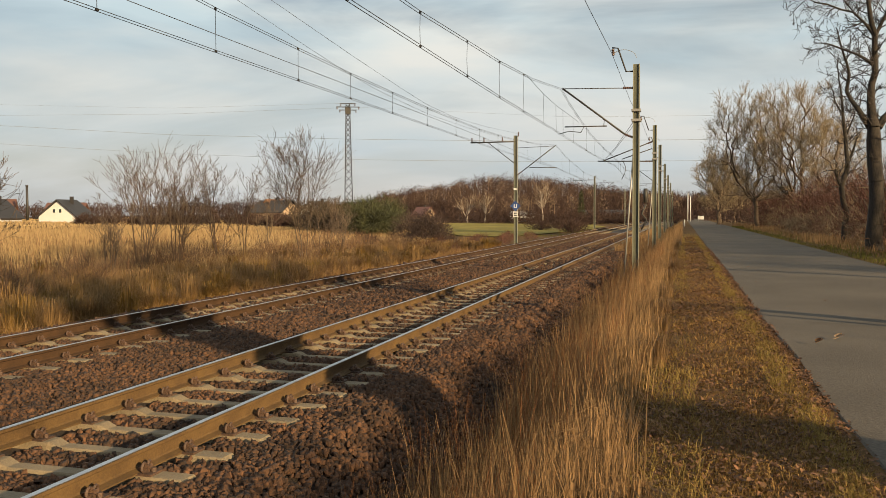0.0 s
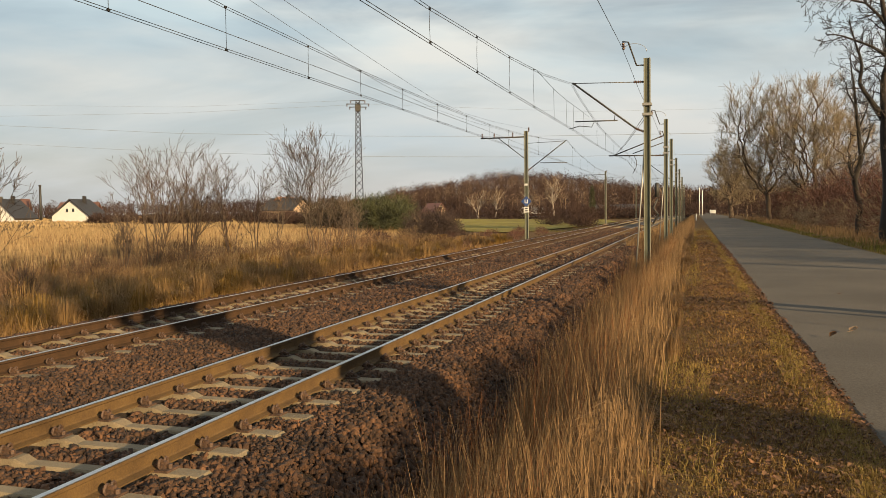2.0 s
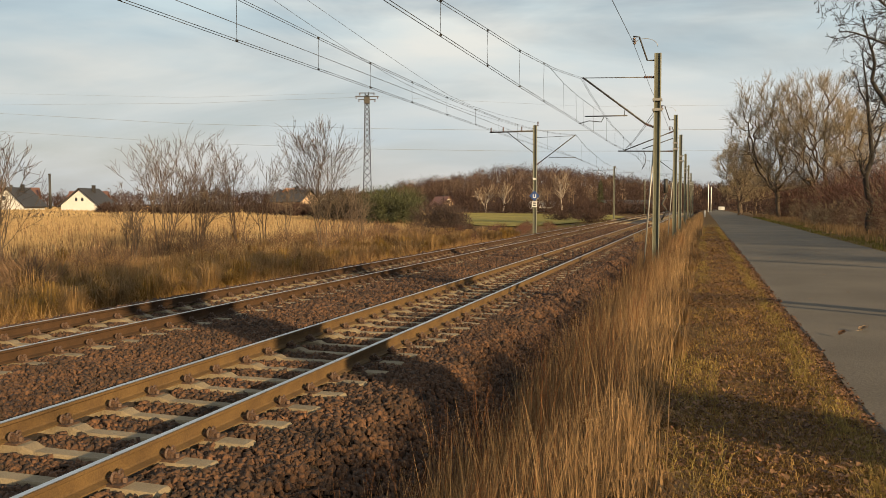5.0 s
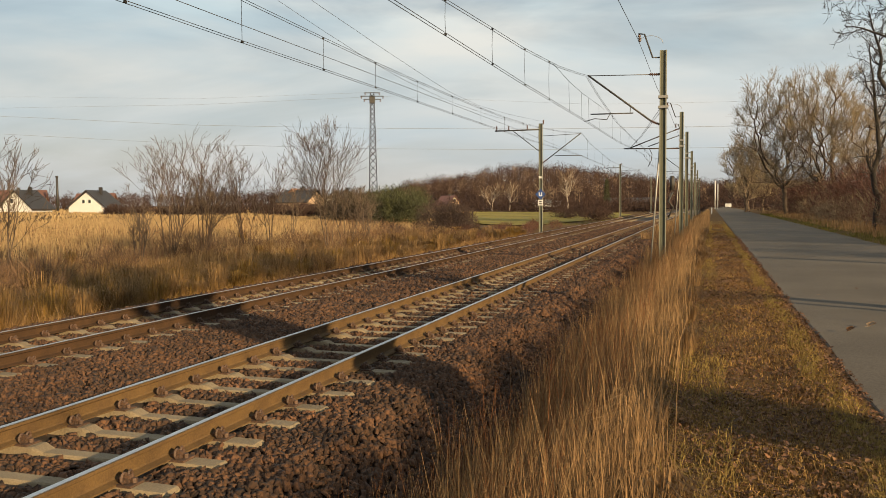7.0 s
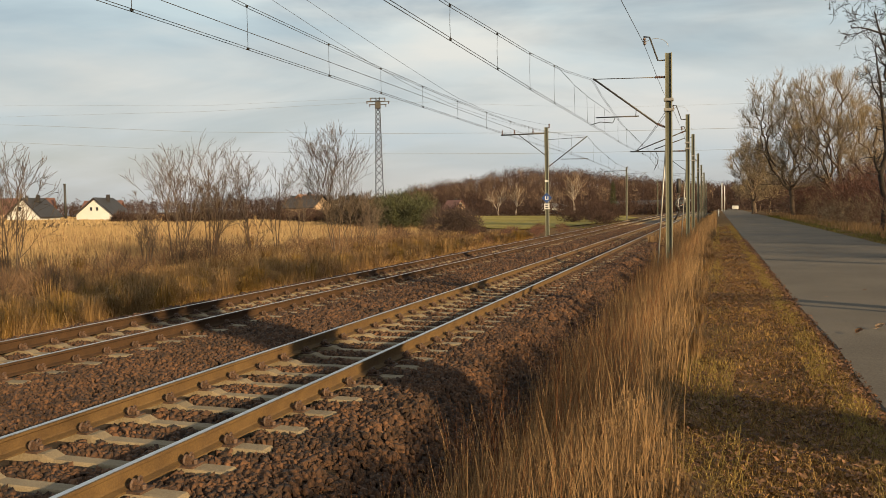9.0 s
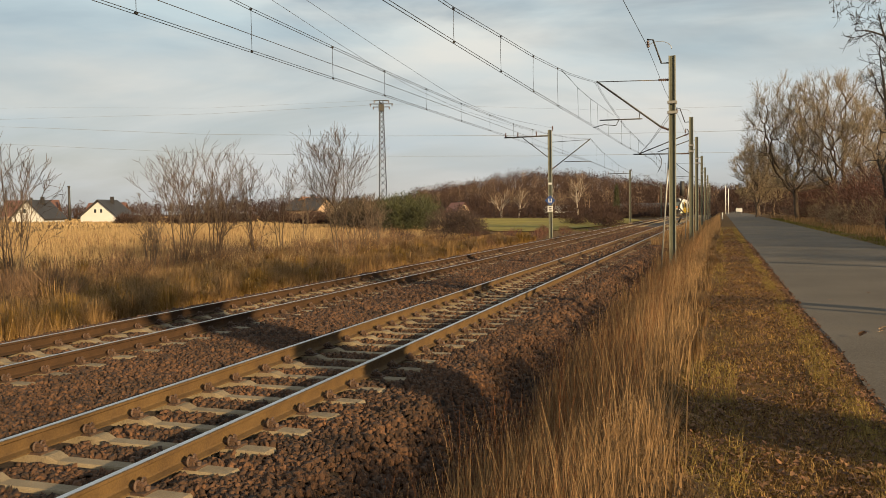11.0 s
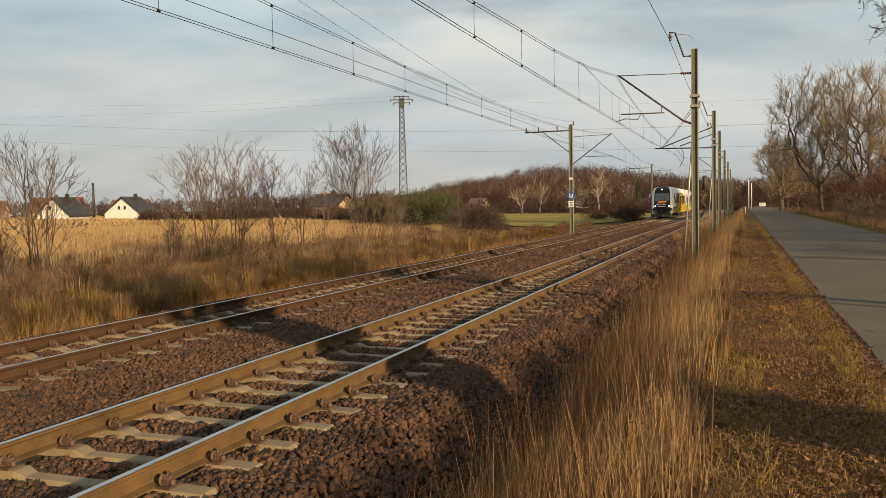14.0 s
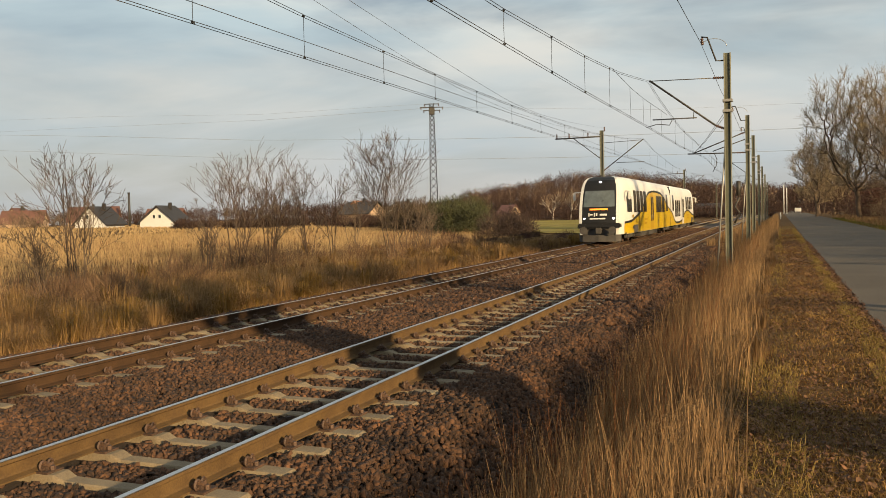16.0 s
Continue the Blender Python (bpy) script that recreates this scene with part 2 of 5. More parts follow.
def prism(bm, poly, axis, a, b):
    """A polygon in the two other axes, drawn out along axis from a to b."""
    def at(u, v, w):
        return {"x": (w, u, v), "y": (u, w, v), "z": (u, v, w)}[axis]
    lo = [bm.verts.new(at(u, v, a)) for u, v in poly]
    hi = [bm.verts.new(at(u, v, b)) for u, v in poly]
    n = len(poly)
    bm.faces.new(lo)
    bm.faces.new(hi[::-1])
    for i in range(n):
        bm.faces.new((lo[i], hi[i], hi[(i + 1) % n], lo[(i + 1) % n]))
    bmesh.ops.recalc_face_normals(bm, faces=bm.faces)
    return bm


# ---- ground ----
TRACK_N, TRACK_F = -4.79, -9.04       # centre lines of the two tracks
RAIL_TOP = 0.13
PROFILE = [(-900, 0.6), (-170, 1.75), (-120, 1.35), (-95, 0.85), (-74, 0.2), (-60, -0.2), (-30, -0.65), (-16, -0.75), (-13.2, -0.6), (-12.3, -0.42), (-11.2, -0.2), (-10.6, -0.2), (-3.45, -0.2), (-3.0, -0.22),
           (-2.2, -0.62), (-1.7, -0.60), (-0.9, -0.1), (-0.25, 0.24), (0.2, 0.29), (1.1, 0.315), (1.26, 0.305), (1.5, 0.27), (5.7, 0.27), (5.9, 0.305), (6.1, 0.315), (7.5, 0.32), (12, 0.2), (40, 0.2), (900, 0.6)]


def base_z(x):
    return float(np.interp(x, [p[0] for p in PROFILE], [p[1] for p in PROFILE]))


def ground_z(x, y):
    z = base_z(x)
    if x < -11 or x > 6 or -2.6 < x < 1.0:
        z += 0.07 * noise.noise((x * 0.5, y * 0.5, 0)) * (1.0 if abs(x) > 3 else 0.2)
    return z


def build_ground():
    xs = sorted(set([p[0] for p in PROFILE] + list(np.arange(-30, -10.6, 0.8)) + list(np.arange(-3.4, 1.0, 0.2)) + list(np.arange(6.4, 14, 0.8)) + [-90, -45, 20, 90, 300, -400, -3000, 3000]))
    ys = sorted(set(list(np.arange(-12, 60, 0.8)) + list(np.arange(60, 200, 6)) + [-3000, -400, -60, 240, 300, 400, 600, 1000, 3000]))
    verts = [(x, y, ground_z(x, y)) for y in ys for x in xs]
    n = len(xs)
    faces = [(j * n + i, j * n + i + 1, (j + 1) * n + i + 1, (j + 1) * n + i) for j in range(len(ys) - 1) for i in range(n - 1)]
    me = mesh_from("ground", verts, faces)
    me.materials.append(M_SOIL)
    me.polygons.foreach_set("use_smooth", [True] * len(me.polygons))
    return tagged(new("ground", me), "brown grassy soil of field, ditch and verge", "ground", kind="structure")


build_ground()


def build_road():
    ys = list(np.arange(-30, 80, 2.0)) + list(np.arange(80, 620, 20.0))
    xs = [1.16, 1.22, 2.0, 3.5, 5.0, 5.84, 5.9]
    zs = [0.24, 0.322, 0.335, 0.345, 0.335, 0.322, 0.24]
    verts, faces = [], []
    for y in ys:
        for k, (x, z) in enumerate(zip(xs, zs)):
            wob = 0.07 * noise.noise((y * 0.45, k, 3)) + 0.03 * noise.noise((y * 2.1, k, 5)) if k in (0, 1, 5, 6) else 0
            verts.append((x + wob, y, z))
    n = len(xs)
    for j in range(len(ys) - 1):
        for i in range(n - 1):
            faces.append((j * n + i, j * n + i + 1, (j + 1) * n + i + 1, (j + 1) * n + i))
    me = mesh_from("road", verts, faces)
    me.materials.append(M_ASPH)
    return tagged(new("road", me), "grey worn asphalt lane with ragged edges", "road", kind="structure")


build_road()

# ---- railway ----


def build_bed():
    poly = [(-11.9, -0.5), (-10.9, -0.115), (-2.95, -0.115), (-1.95, -0.74)]
    ys = list(np.arange(-12, 100, 1.0)) + list(np.arange(100, 700, 25.0))
    verts, faces = [], []
    xs = [-11.9, -11.3, -10.9] + list(np.arange(-10.4, -3.2, 0.5)) + [-2.95, -2.6, -2.2, -1.95]
    for y in ys:
        for x in xs:
            z = float(np.interp(x, [p[0] for p in poly], [p[1] for p in poly]))
            verts.append((x, y, z + 0.02 * noise.noise((x * 1.5, y * 1.5, 7))))
    n = len(xs)
    for j in range(len(ys) - 1):
        for i in range(n - 1):
            faces.append((j * n + i, j * n + i + 1, (j + 1) * n + i + 1, (j + 1) * n + i))
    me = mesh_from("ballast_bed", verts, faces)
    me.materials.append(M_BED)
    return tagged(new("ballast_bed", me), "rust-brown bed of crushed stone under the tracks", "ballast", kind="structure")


build_bed()
RAIL_POLY = [(-0.075, -0.042), (0.075, -0.042), (0.075, -0.030), (0.018, -0.014), (0.009, 0.0), (0.009, 0.078), (0.035, 0.092), (0.036, 0.117),
             (-0.036, 0.117), (-0.035, 0.092), (-0.009, 0.078), (-0.009, 0.0), (-0.018, -0.014), (-0.075, -0.030)]


def sleeper_mesh():
    """Concrete tie with raised seats and a lower waist."""
    xs = [-1.25, -1.22, -0.50, -0.40, 0.40, 0.50, 1.22, 1.25]
    zt = [-0.075, -0.052, -0.046, -0.085, -0.085, -0.046, -0.052, -0.075]
    wt2 = [0.085, 0.09, 0.088, 0.075, 0.075, 0.088, 0.09, 0.085]
    verts, faces = [], []
    for x, z, w in zip(xs, zt, wt2):
        verts += [(x, -w - 0.04, z - 0.13), (x, -w, z - 0.012), (x, -w + 0.012, z), (x, w - 0.012, z), (x, w, z - 0.012), (x, w + 0.04, z - 0.13)]
    for i in range(len(xs) - 1):
        for k in range(5):
            a = i * 6 + k
            faces.append((a, a + 6, a + 7, a + 1))
    faces += [tuple(range(6)), tuple(range((len(xs) - 1) * 6 + 5, (len(xs) - 1) * 6 - 1, -1))]
    me = mesh_from("sleeper", verts, faces)
    me.materials.append(M_CONC)
    return me


def clip_mesh():
    """Ribbed base plate with a clamped screw and its spring washer."""
    bm = bmesh.new()
    box(bm, -0.06, -0.08, -0.05, 0.09, 0.08, -0.032)
    box(bm, -0.055, -0.04, -0.032, 0.035, 0.04, 0.0)
    for yy, rr, dx in ((-0.045, 0.034, 0.0), (0.038, 0.028, -0.012)):
        ringp = [(dx + 0.012 * math.sin(a * 0.5), yy + rr * math.cos(a), 0.008 + rr * math.sin(a)) for a in np.linspace(0, math.tau, 10)]
        tube(bm, ringp, 0.012, 5)
    tube(bm, [(-0.045, -0.005, 0.0), (0.045, -0.005, 0.006)], 0.022, 7)
    tube(bm, [(0.06, 0.0, -0.035), (0.06, 0.0, 0.002)], 0.022, 6)
    me = bpy.data.meshes.new("rail_fastening")
    bm.to_mesh(me)
    bm.free()
    me.materials.append(M_RUSTD)
    return me


SLEEPER, CLIP = sleeper_mesh(), clip_mesh()


def build_track(cx, shift, label, polished, rust):
    track = thing("railway_track", label, "railway track", pose(cx, 0, 0), group="railway tracks")
    for s in (-1, 1):
        bm = bmesh.new()
        prism(bm, [(u + s * 0.7535, v) for u, v in RAIL_POLY], "y", -12, 640)
        rail = part("rail", bm, rust, track, "rust-coated steel rail")
        bm = bmesh.new()
        box(bm, s * 0.7535 - 0.026, -12, 0.112, s * 0.7535 + 0.026, 640, 0.1215)
        part("running_surface", bm, polished, rail, "bright polished running surface")
    rng = random.Random(int(cx * 10))
    for i in range(300):
        y = shift + 0.6 * (i - 14)
        sl = share("sleeper", SLEEPER, track, pose(rng.uniform(-0.015, 0.015), y + rng.uniform(-0.015, 0.015), rng.uniform(-0.006, 0.004), 0, 0, rng.uniform(-0.5, 0.5)))
        if i < 90:
            for s in (-1, 1):
                for d in (-1, 1):
                    share("rail_fastening", CLIP, sl, pose(s * 0.7535 + d * 0.105, 0, 0, 0, 0, 0 if d > 0 else 180))
    return track


build_track(TRACK_N, 4.70 - 0.6 * 1, "rusty railway track with polished railheads on concrete sleepers", M_STEEL, M_RUST)
build_track(TRACK_F, 4.55, "second rusty railway track on pale concrete sleepers", M_STEEL, M_RUSTF)

# ---- overhead line ----


def wire_part(name, pts, r, parent, material=None, label=""):
    bm = bmesh.new()
    tube(bm, pts, r, 4)
    return part(name, bm, material or M_WIRE, parent, label)


def insulator(bm, a, b, r=0.05, n=5):
    """A stack of sheds between a and b."""
    a, b = Vector(a), Vector(b)
    pts, rad = [], []
    for i in range(n):
        for f, k in ((0.0, 0.45), (0.35, 1.0), (0.65, 1.0), (1.0, 0.45)):
            pts.append(a.lerp(b, (i + f) / n + f * 1e-4))
            rad.append(r * k)
    tube(bm, pts, rad, 8)
    return bm


def column(mast, h, w=0.21, d=0.2):
    """Two channels back to back with a web between them."""
    bm = bmesh.new()
    box(bm, -w / 2 + 0.018, -0.04, 0, w / 2 - 0.018, 0.04, h)
    col = part("column", bm, M_MAST, mast, "grey-green steel column")
    for s in (-1, 1):
        bm = bmesh.new()
        box(bm, s * w / 2 - 0.018, -d / 2, 0, s * w / 2 + 0.018, d / 2, h, 0.004)
        part("flange", bm, M_MASTL, col, "weathered flange, coloured paler as a lit edge")
    bm = bmesh.new()
    box(bm, -0.35, -0.35, -0.35, 0.35, 0.35, 0.12, 0.04)
    part("footing", bm, M_CONC, mast, "pale concrete footing")


def bar(name, pts, r, parent, material, label="", sides=7):
    bm = bmesh.new()
    tube(bm, pts, r, sides)
    return part(name, bm, material, parent, label, smooth=True)


def right_mast(x, y, h, label, arms=True, hook=True, guy=False):
    m = thing("catenary_mast", label, "mast", pose(x, y, -0.55), group="masts between track and road")
    z = 0.55
    column(m, h + z)
    for zz in (5.79, 5.42):
        bm = bmesh.new()
        box(bm, -0.17, -0.15, zz - 0.05 + z, 0.17, 0.15, zz + 0.05 + z, 0.01)
        part("clamp", bm, M_GREYM, m, "pale metal band")
    if hook:
        bar("wire_bracket", [(-0.1, 0, 7.25 + z), (-0.38, 0, 7.25 + z), (-0.68, 0, 8.13 + z), (-0.90, 0, 8.16 + z)], 0.03, m, M_DARK, "dark bent bracket")
        bm = bmesh.new()
        insulator(bm, (-0.87, 0, 8.12 + z), (-0.85, 0, 7.86 + z), 0.06, 3)
        part("insulator", bm, M_INSUL, m)
        arc = [(-0.85 + 0.42 * (1 - math.cos(a)), 0, 7.86 + z + 0.26 * math.sin(a) - 0.12 * a / math.pi) for a in np.linspace(0, math.pi, 12)]
        bar("jumper", arc, 0.012, m, M_GREYM, "curved jumper cable", 4)
    if arms:
        bar("strut", [(-0.42, 0, 4.92 + z), (-2.76, 0, 6.74 + z)], 0.036, m, M_DARK, "dark slanting tube")
        bar("tie", [(-0.5, 0, 6.64 + z), (-2.74, 0, 6.72 + z)], 0.016, m, M_WIRE, "thin tie rod", 5)
        bar("registration_arm", [(-1.08, 0, 5.25 + z), (-2.66, 0, 5.27 + z)], 0.024, m, M_DARK)
        bar("hanger", [(-1.18, 0, 5.46 + z), (-1.2, 0, 5.22 + z)], 0.014, m, M_DARK, "", 5)
        bar("steady_arm", [(-1.95, 0, 5.23 + z), (-2.05, 0, 5.04 + z), (-2.5, 0, 5.1 + z), (-2.9, 0, 5.0 + z)], 0.016, m, M_DARK, "", 5)
        for a, b in (((-0.12, 0, 6.63 + z), (-0.5, 0, 6.645 + z)), ((-0.12, 0, 4.79 + z), (-0.42, 0, 4.92 + z))):
            bm = bmesh.new()
            insulator(bm, a, b, 0.05, 5)
            part("insulator", bm, M_INSUL, m)
    if guy:
        bar("guy_tube", [(-0.40, -0.5, 0.0), (-0.02, 0.2, 6.1)], 0.03, m, M_GREYM, "pale slanting tube up to the mast")
    return m


right_mast(-1.67, 31.5, 7.50, "grey-green steel mast with cantilever arm in tall grass", guy=True)
m2 = right_mast(-1.70, 53.8, 7.55, "weathered steel mast carrying low slanting arms farther along", arms=False, guy=True)
bar("tension_lever", [(-0.5, -0.1, 3.1), (-0.78, -0.1, 2.5), (-0.45, -0.1, 2.1), (-0.8, -0.1, 1.5)], 0.06, m2, M_DARK, "dark zigzag tensioning lever", 6)
bar("balance_weight", [(-0.55, -0.15, 3.2), (-0.55, -0.15, 4.1)], 0.13, m2, M_DARK, "stack of dark balance weights", 10)
bar("boom", [(-0.1, 0, 5.83), (-3.55, 0, 5.91)], 0.04, m2, M_DARK, "dark level boom")
bar("strut", [(-0.2, 0, 7.06), (-3.2, 0, 5.93)], 0.036, m2, M_DARK, "dark slanting tube")
bar("strut", [(-0.15, 0, 6.64), (-2.05, 0, 6.0)], 0.03, m2, M_DARK, "dark slanting tube")
bar("steady_arm", [(-1.96, 0, 5.86), (-1.8, 0, 5.5), (-1.85, 0, 5.1), (-2.05, 0, 4.72)], 0.022, m2, M_DARK, "", 5)
for a, b in (((-0.1, 0, 5.84), (-0.62, 0, 5.84)), ((-0.14, 0, 7.08), (-0.42, 0, 6.97))):
    bm = bmesh.new()
    insulator(bm, a, b, 0.055, 6)
    part("insulator", bm, M_INSUL, m2)
for dz in (0.0, 0.14):
    bar("anchor_wire", [(-0.05, -22.2, 5.84 + dz), (-1.6, -11.0, 5.80 + dz * 0.6), (-3.2, -0.05, 5.90)], 0.009, m2, M_WIRE, "thin anchored wire", 4)
right_mast(-1.75, 68.5, 7.50, "plain weathered steel mast with a wire bracket", arms=False)
right_mast(-1.85, 93.0, 7.40, "distant dark steel mast with a cantilever arm")
right_mast(-1.95, 120.0, 7.40, "distant thin steel mast along the verge", arms=False)
right_mast(-2.0, 150.0, 7.4, "far thin steel mast with a small arm")
right_mast(-2.2, 200.0, 7.4, "far thin steel mast on the line", arms=False)


def left_mast(x, y, h, label, signs=False):
    m = thing("catenary_mast", label, "mast", pose(x, y, -0.4), group="masts beside the field")
    z = 0.4
    column(m, h + z, 0.22, 0.2)
    bar("cross_arm", [(0, 0, 7.2 + z), (-3.35, 0, 7.2 + z)], 0.05, m, M_DARK, "dark crossarm reaching over the field")
    bar("brace", [(-0.05, 0, 5.59 + z), (-2.05, 0, 7.18 + z)], 0.03, m, M_DARK)
    for dx, z0 in ((-2.35, 7.22), (-0.98, 7.22), (0.2, 7.55), (-3.25, 7.22)):
        bm = bmesh.new()
        insulator(bm, (dx, 0, z0 + z), (dx, 0, z0 + 0.32 + z), 0.055, 3)
        part("insulator", bm, M_INSUL, m)
    bar("strut", [(0.1, 0, 4.77 + z), (2.9, 0, 6.85 + z)], 0.036, m, M_DARK, "dark slanting tube")
    bar("tie", [(0.1, 0, 6.73 + z), (2.85, 0, 6.8 + z)], 0.018, m, M_WIRE, "", 5)
    bar("registration_arm", [(1.0, 0, 5.31 + z), (2.95, 0, 5.27 + z)], 0.024, m, M_DARK)
    bm = bmesh.new()
    insulator(bm, (0.12, -0.02, 4.79 + z), (0.45, -0.02, 5.03 + z), 0.055, 5)
    part("insulator", bm, M_INSUL, m)
    if signs:
        bm = bmesh.new()
        prism(bm, [(0, 2.18 + z), (0.38, 2.56 + z), (0, 2.94 + z), (-0.38, 2.56 + z)], "y", -0.15, -0.135)
        s = part("diamond_sign", bm, M_BLUE, m, "dark blue diamond plate with a white mark")
        bm = bmesh.new()
        for a in ((-0.12, 2.42, -0.06, 2.70), (0.06, 2.42, 0.12, 2.70), (-0.06, 2.42, 0.06, 2.48)):
            box(bm, a[0], -0.158, a[1] + z, a[2], -0.152, a[3] + z)
        part("mark", bm, M_WHITE, s)
        bm = bmesh.new()
        box(bm, -0.19, -0.15, 1.76 + z, 0.19, -0.135, 2.16 + z, 0.004)
        p = part("number_plate", bm, M_WHITE, m, "white square plate with dark bars")
        bm = bmesh.new()
        box(bm, -0.10, -0.158, 2.0 + z, 0.10, -0.153, 2.08 + z)
        box(bm, -0.10, -0.158, 1.84 + z, 0.10, -0.153, 1.92 + z)
        part("bar", bm, M_DARK, p)
        bm = bmesh.new()
        box(bm, -0.12, -0.15, 3.7 + z, 0.12, -0.135, 3.84 + z)
        part("plate", bm, M_WHITE, m, "small pale plate")
    return m


left_mast(-11.55, 58.3, 7.62, "steel mast with blue diamond sign beside the field", signs=True)
left_mast(-12.9, 127.0, 7.75, "distant steel mast with crossarm and plates")
left_mast(-12.6, 192.0, 7.6, "far steel mast with crossarm on the embankment")


def overhead(name, label, xk, zk, knots, drops):
    """Twin contact wires, twin bearer wires and the droppers between them."""
    line = thing(name, label, "overhead wire", group="overhead lines")
    ky, kz = [k[0] for k in knots], [k[1] for k in knots]
    ys = sorted(set(list(np.arange(ky[0], ky[-1], 2.5)) + ky))

    def mz(y):
        return float(np.interp(y, ky, kz))

    def cx(y):
        return float(np.interp(y, [k[0] for k in xk], [k[1] for k in xk]))

    def cz(y):
        return float(np.interp(y, [k[0] for k in zk], [k[1] for k in zk]))
    for s in (-1, 1):
        wire_part("contact_wire", [(cx(y) + s * 0.02, y, cz(y) + 0.016 * s) for y in ys], 0.0065, line)
        wire_part("bearer_wire", [(cx(y) + s * 0.018, y, mz(y) + 0.018 * s) for y in ys], 0.0065, line)
    for y in drops:
        wire_part("dropper", [(cx(y), y, mz(y)), (cx(y) - 0.02, y + 0.03, (mz(y) + cz(y)) / 2), (cx(y), y, cz(y))], 0.0055, line)
        for z in (cz(y), mz(y)):
            bm = bmesh.new()
            box(bm, cx(y) - 0.017, y - 0.03, z - 0.017, cx(y) + 0.017, y + 0.03, z + 0.017)
            part("clip", bm, M_DARK, line)
    return line


NEAR_K = [(-32, 6.75), (-26.5, 6.3), (-14, 5.8), (-6, 5.6), (0, 5.55), (8, 5.60), (14.8, 5.76), (18.5, 5.93), (22, 6.08), (26.3, 6.28), (29, 6.5), (31.5, 6.72), (34, 6.45), (37.5, 6.2), (42, 5.93), (48, 5.64), (53.8, 5.45),
          (58, 5.5), (70, 5.62), (82, 6.05), (93, 6.7), (100, 6.2), (120, 5.7), (150, 6.7), (175, 5.9), (200, 6.7), (300, 6.0)]
near_line = overhead("overhead_line", "twin dark wires with droppers over the nearer track", [(-40, -4.8), (22, -4.8), (31.5, -4.48), (42, -4.45), (53.8, -4.1), (70, -4.6), (300, -4.79)], [(-40, 5.13), (22, 5.13), (31.5, 5.0), (300, 5.1)], NEAR_K, [11.4, 14.95, 18.5, 22.0, 25.0, 40, 43.5, 47, 50.5, 57, 61, 66, 71, 76, 81, 86])
# the stitch wire that hangs below the first cantilever, with its own droppers
STITCH = [(25.1, 6.2), (28.4, 6.07), (31.2, 6.06), (33.0, 6.09), (36.4, 6.16), (38.2, 6.17)]
wire_part("stitch_wire", [(-4.62, y, z) for y, z in STITCH], 0.007, near_line, None, "thin stitch wire under the cantilever")
for y in (28.2, 31.1, 33.0, 36.2):
    wire_part("dropper", [(-4.62, y, float(np.interp(y, [k[0] for k in STITCH], [k[1] for k in STITCH]))), (-4.6, y, 5.04)], 0.0055, near_line)
FAR_K = [(-2, 6.95), (4, 6.65), (10, 6.3), (14.8, 6.09), (18.5, 6.0), (21.7, 5.93), (25.2, 5.89), (29, 5.87), (33, 5.87), (37.2, 5.89), (44, 6.05), (51, 6.35), (58.3, 6.85), (65, 6.4), (80, 5.95), (95, 5.9), (110, 6.2), (127, 6.9), (150, 6.1), (192, 6.9), (300, 6.0)]
overhead("overhead_line", "twin dark wires with droppers over the farther track", [(-40, -9.05), (40, -9.05), (58.3, -8.65), (80, -9.1), (300, -9.04)], [(-40, 5.24), (300, 5.24)], FAR_K, [8, 11.2, 14.7, 18.4, 21.7, 25.2, 29.0, 33.0, 37.1, 41, 44.6, 48.5, 52.5, 62, 67, 73, 79, 85, 92])


def single_wire(label, pts, r=0.009):
    t = thing("feeder_wire", label, "overhead wire", group="single wires")
    ys = np.linspace(pts[0][1], pts[-1][1], 40)
    py = [p[1] for p in pts]
    wire_part("wire", [(float(np.interp(y, py, [p[0] for p in pts])), y, float(np.interp(y, py, [p[2] for p in pts]))) for y in ys], r, t)
    return t


single_wire("thin dark feeder wire along the field side", [(-13.9, -8, 7.55), (-13.9, 58.3, 7.54), (-15.2, 127, 7.6)], 0.011)
single_wire("thin dark wire sloping down to the field-side mast", [(-12.5, 5, 9.9), (-12.5, 13, 9.1), (-12.5, 21.5, 8.22), (-12.5, 25, 7.86), (-12.5, 29, 7.50), (-12.5, 33, 7.24), (-12.5, 40, 7.08), (-12.53, 48, 7.2), (-12.53, 58.3, 7.5)], 0.006)
single_wire("thin dark wire sagging towards the mast top", [(-11.3, 5, 9.6), (-11.3, 13, 8.85), (-11.3, 21.5, 8.06), (-11.3, 27, 7.62), (-11.3, 31.8, 7.27), (-11.3, 36, 7.0), (-11.3, 41, 6.95), (-11.33, 48, 7.2), (-11.35, 58.3, 7.75)], 0.006)
single_wire("thin dark wire along the mast tops", [(-2.5, -5, 7.4), (-2.5, 10, 7.45), (-2.52, 22.2, 7.6), (-2.53, 31.5, 7.86), (-2.55, 42, 7.62), (-2.57, 53.8, 7.9), (-2.62, 68.5, 7.86), (-2.7, 93, 7.8), (-2.85, 150, 7.8)], 0.010)

# ---- power line ----


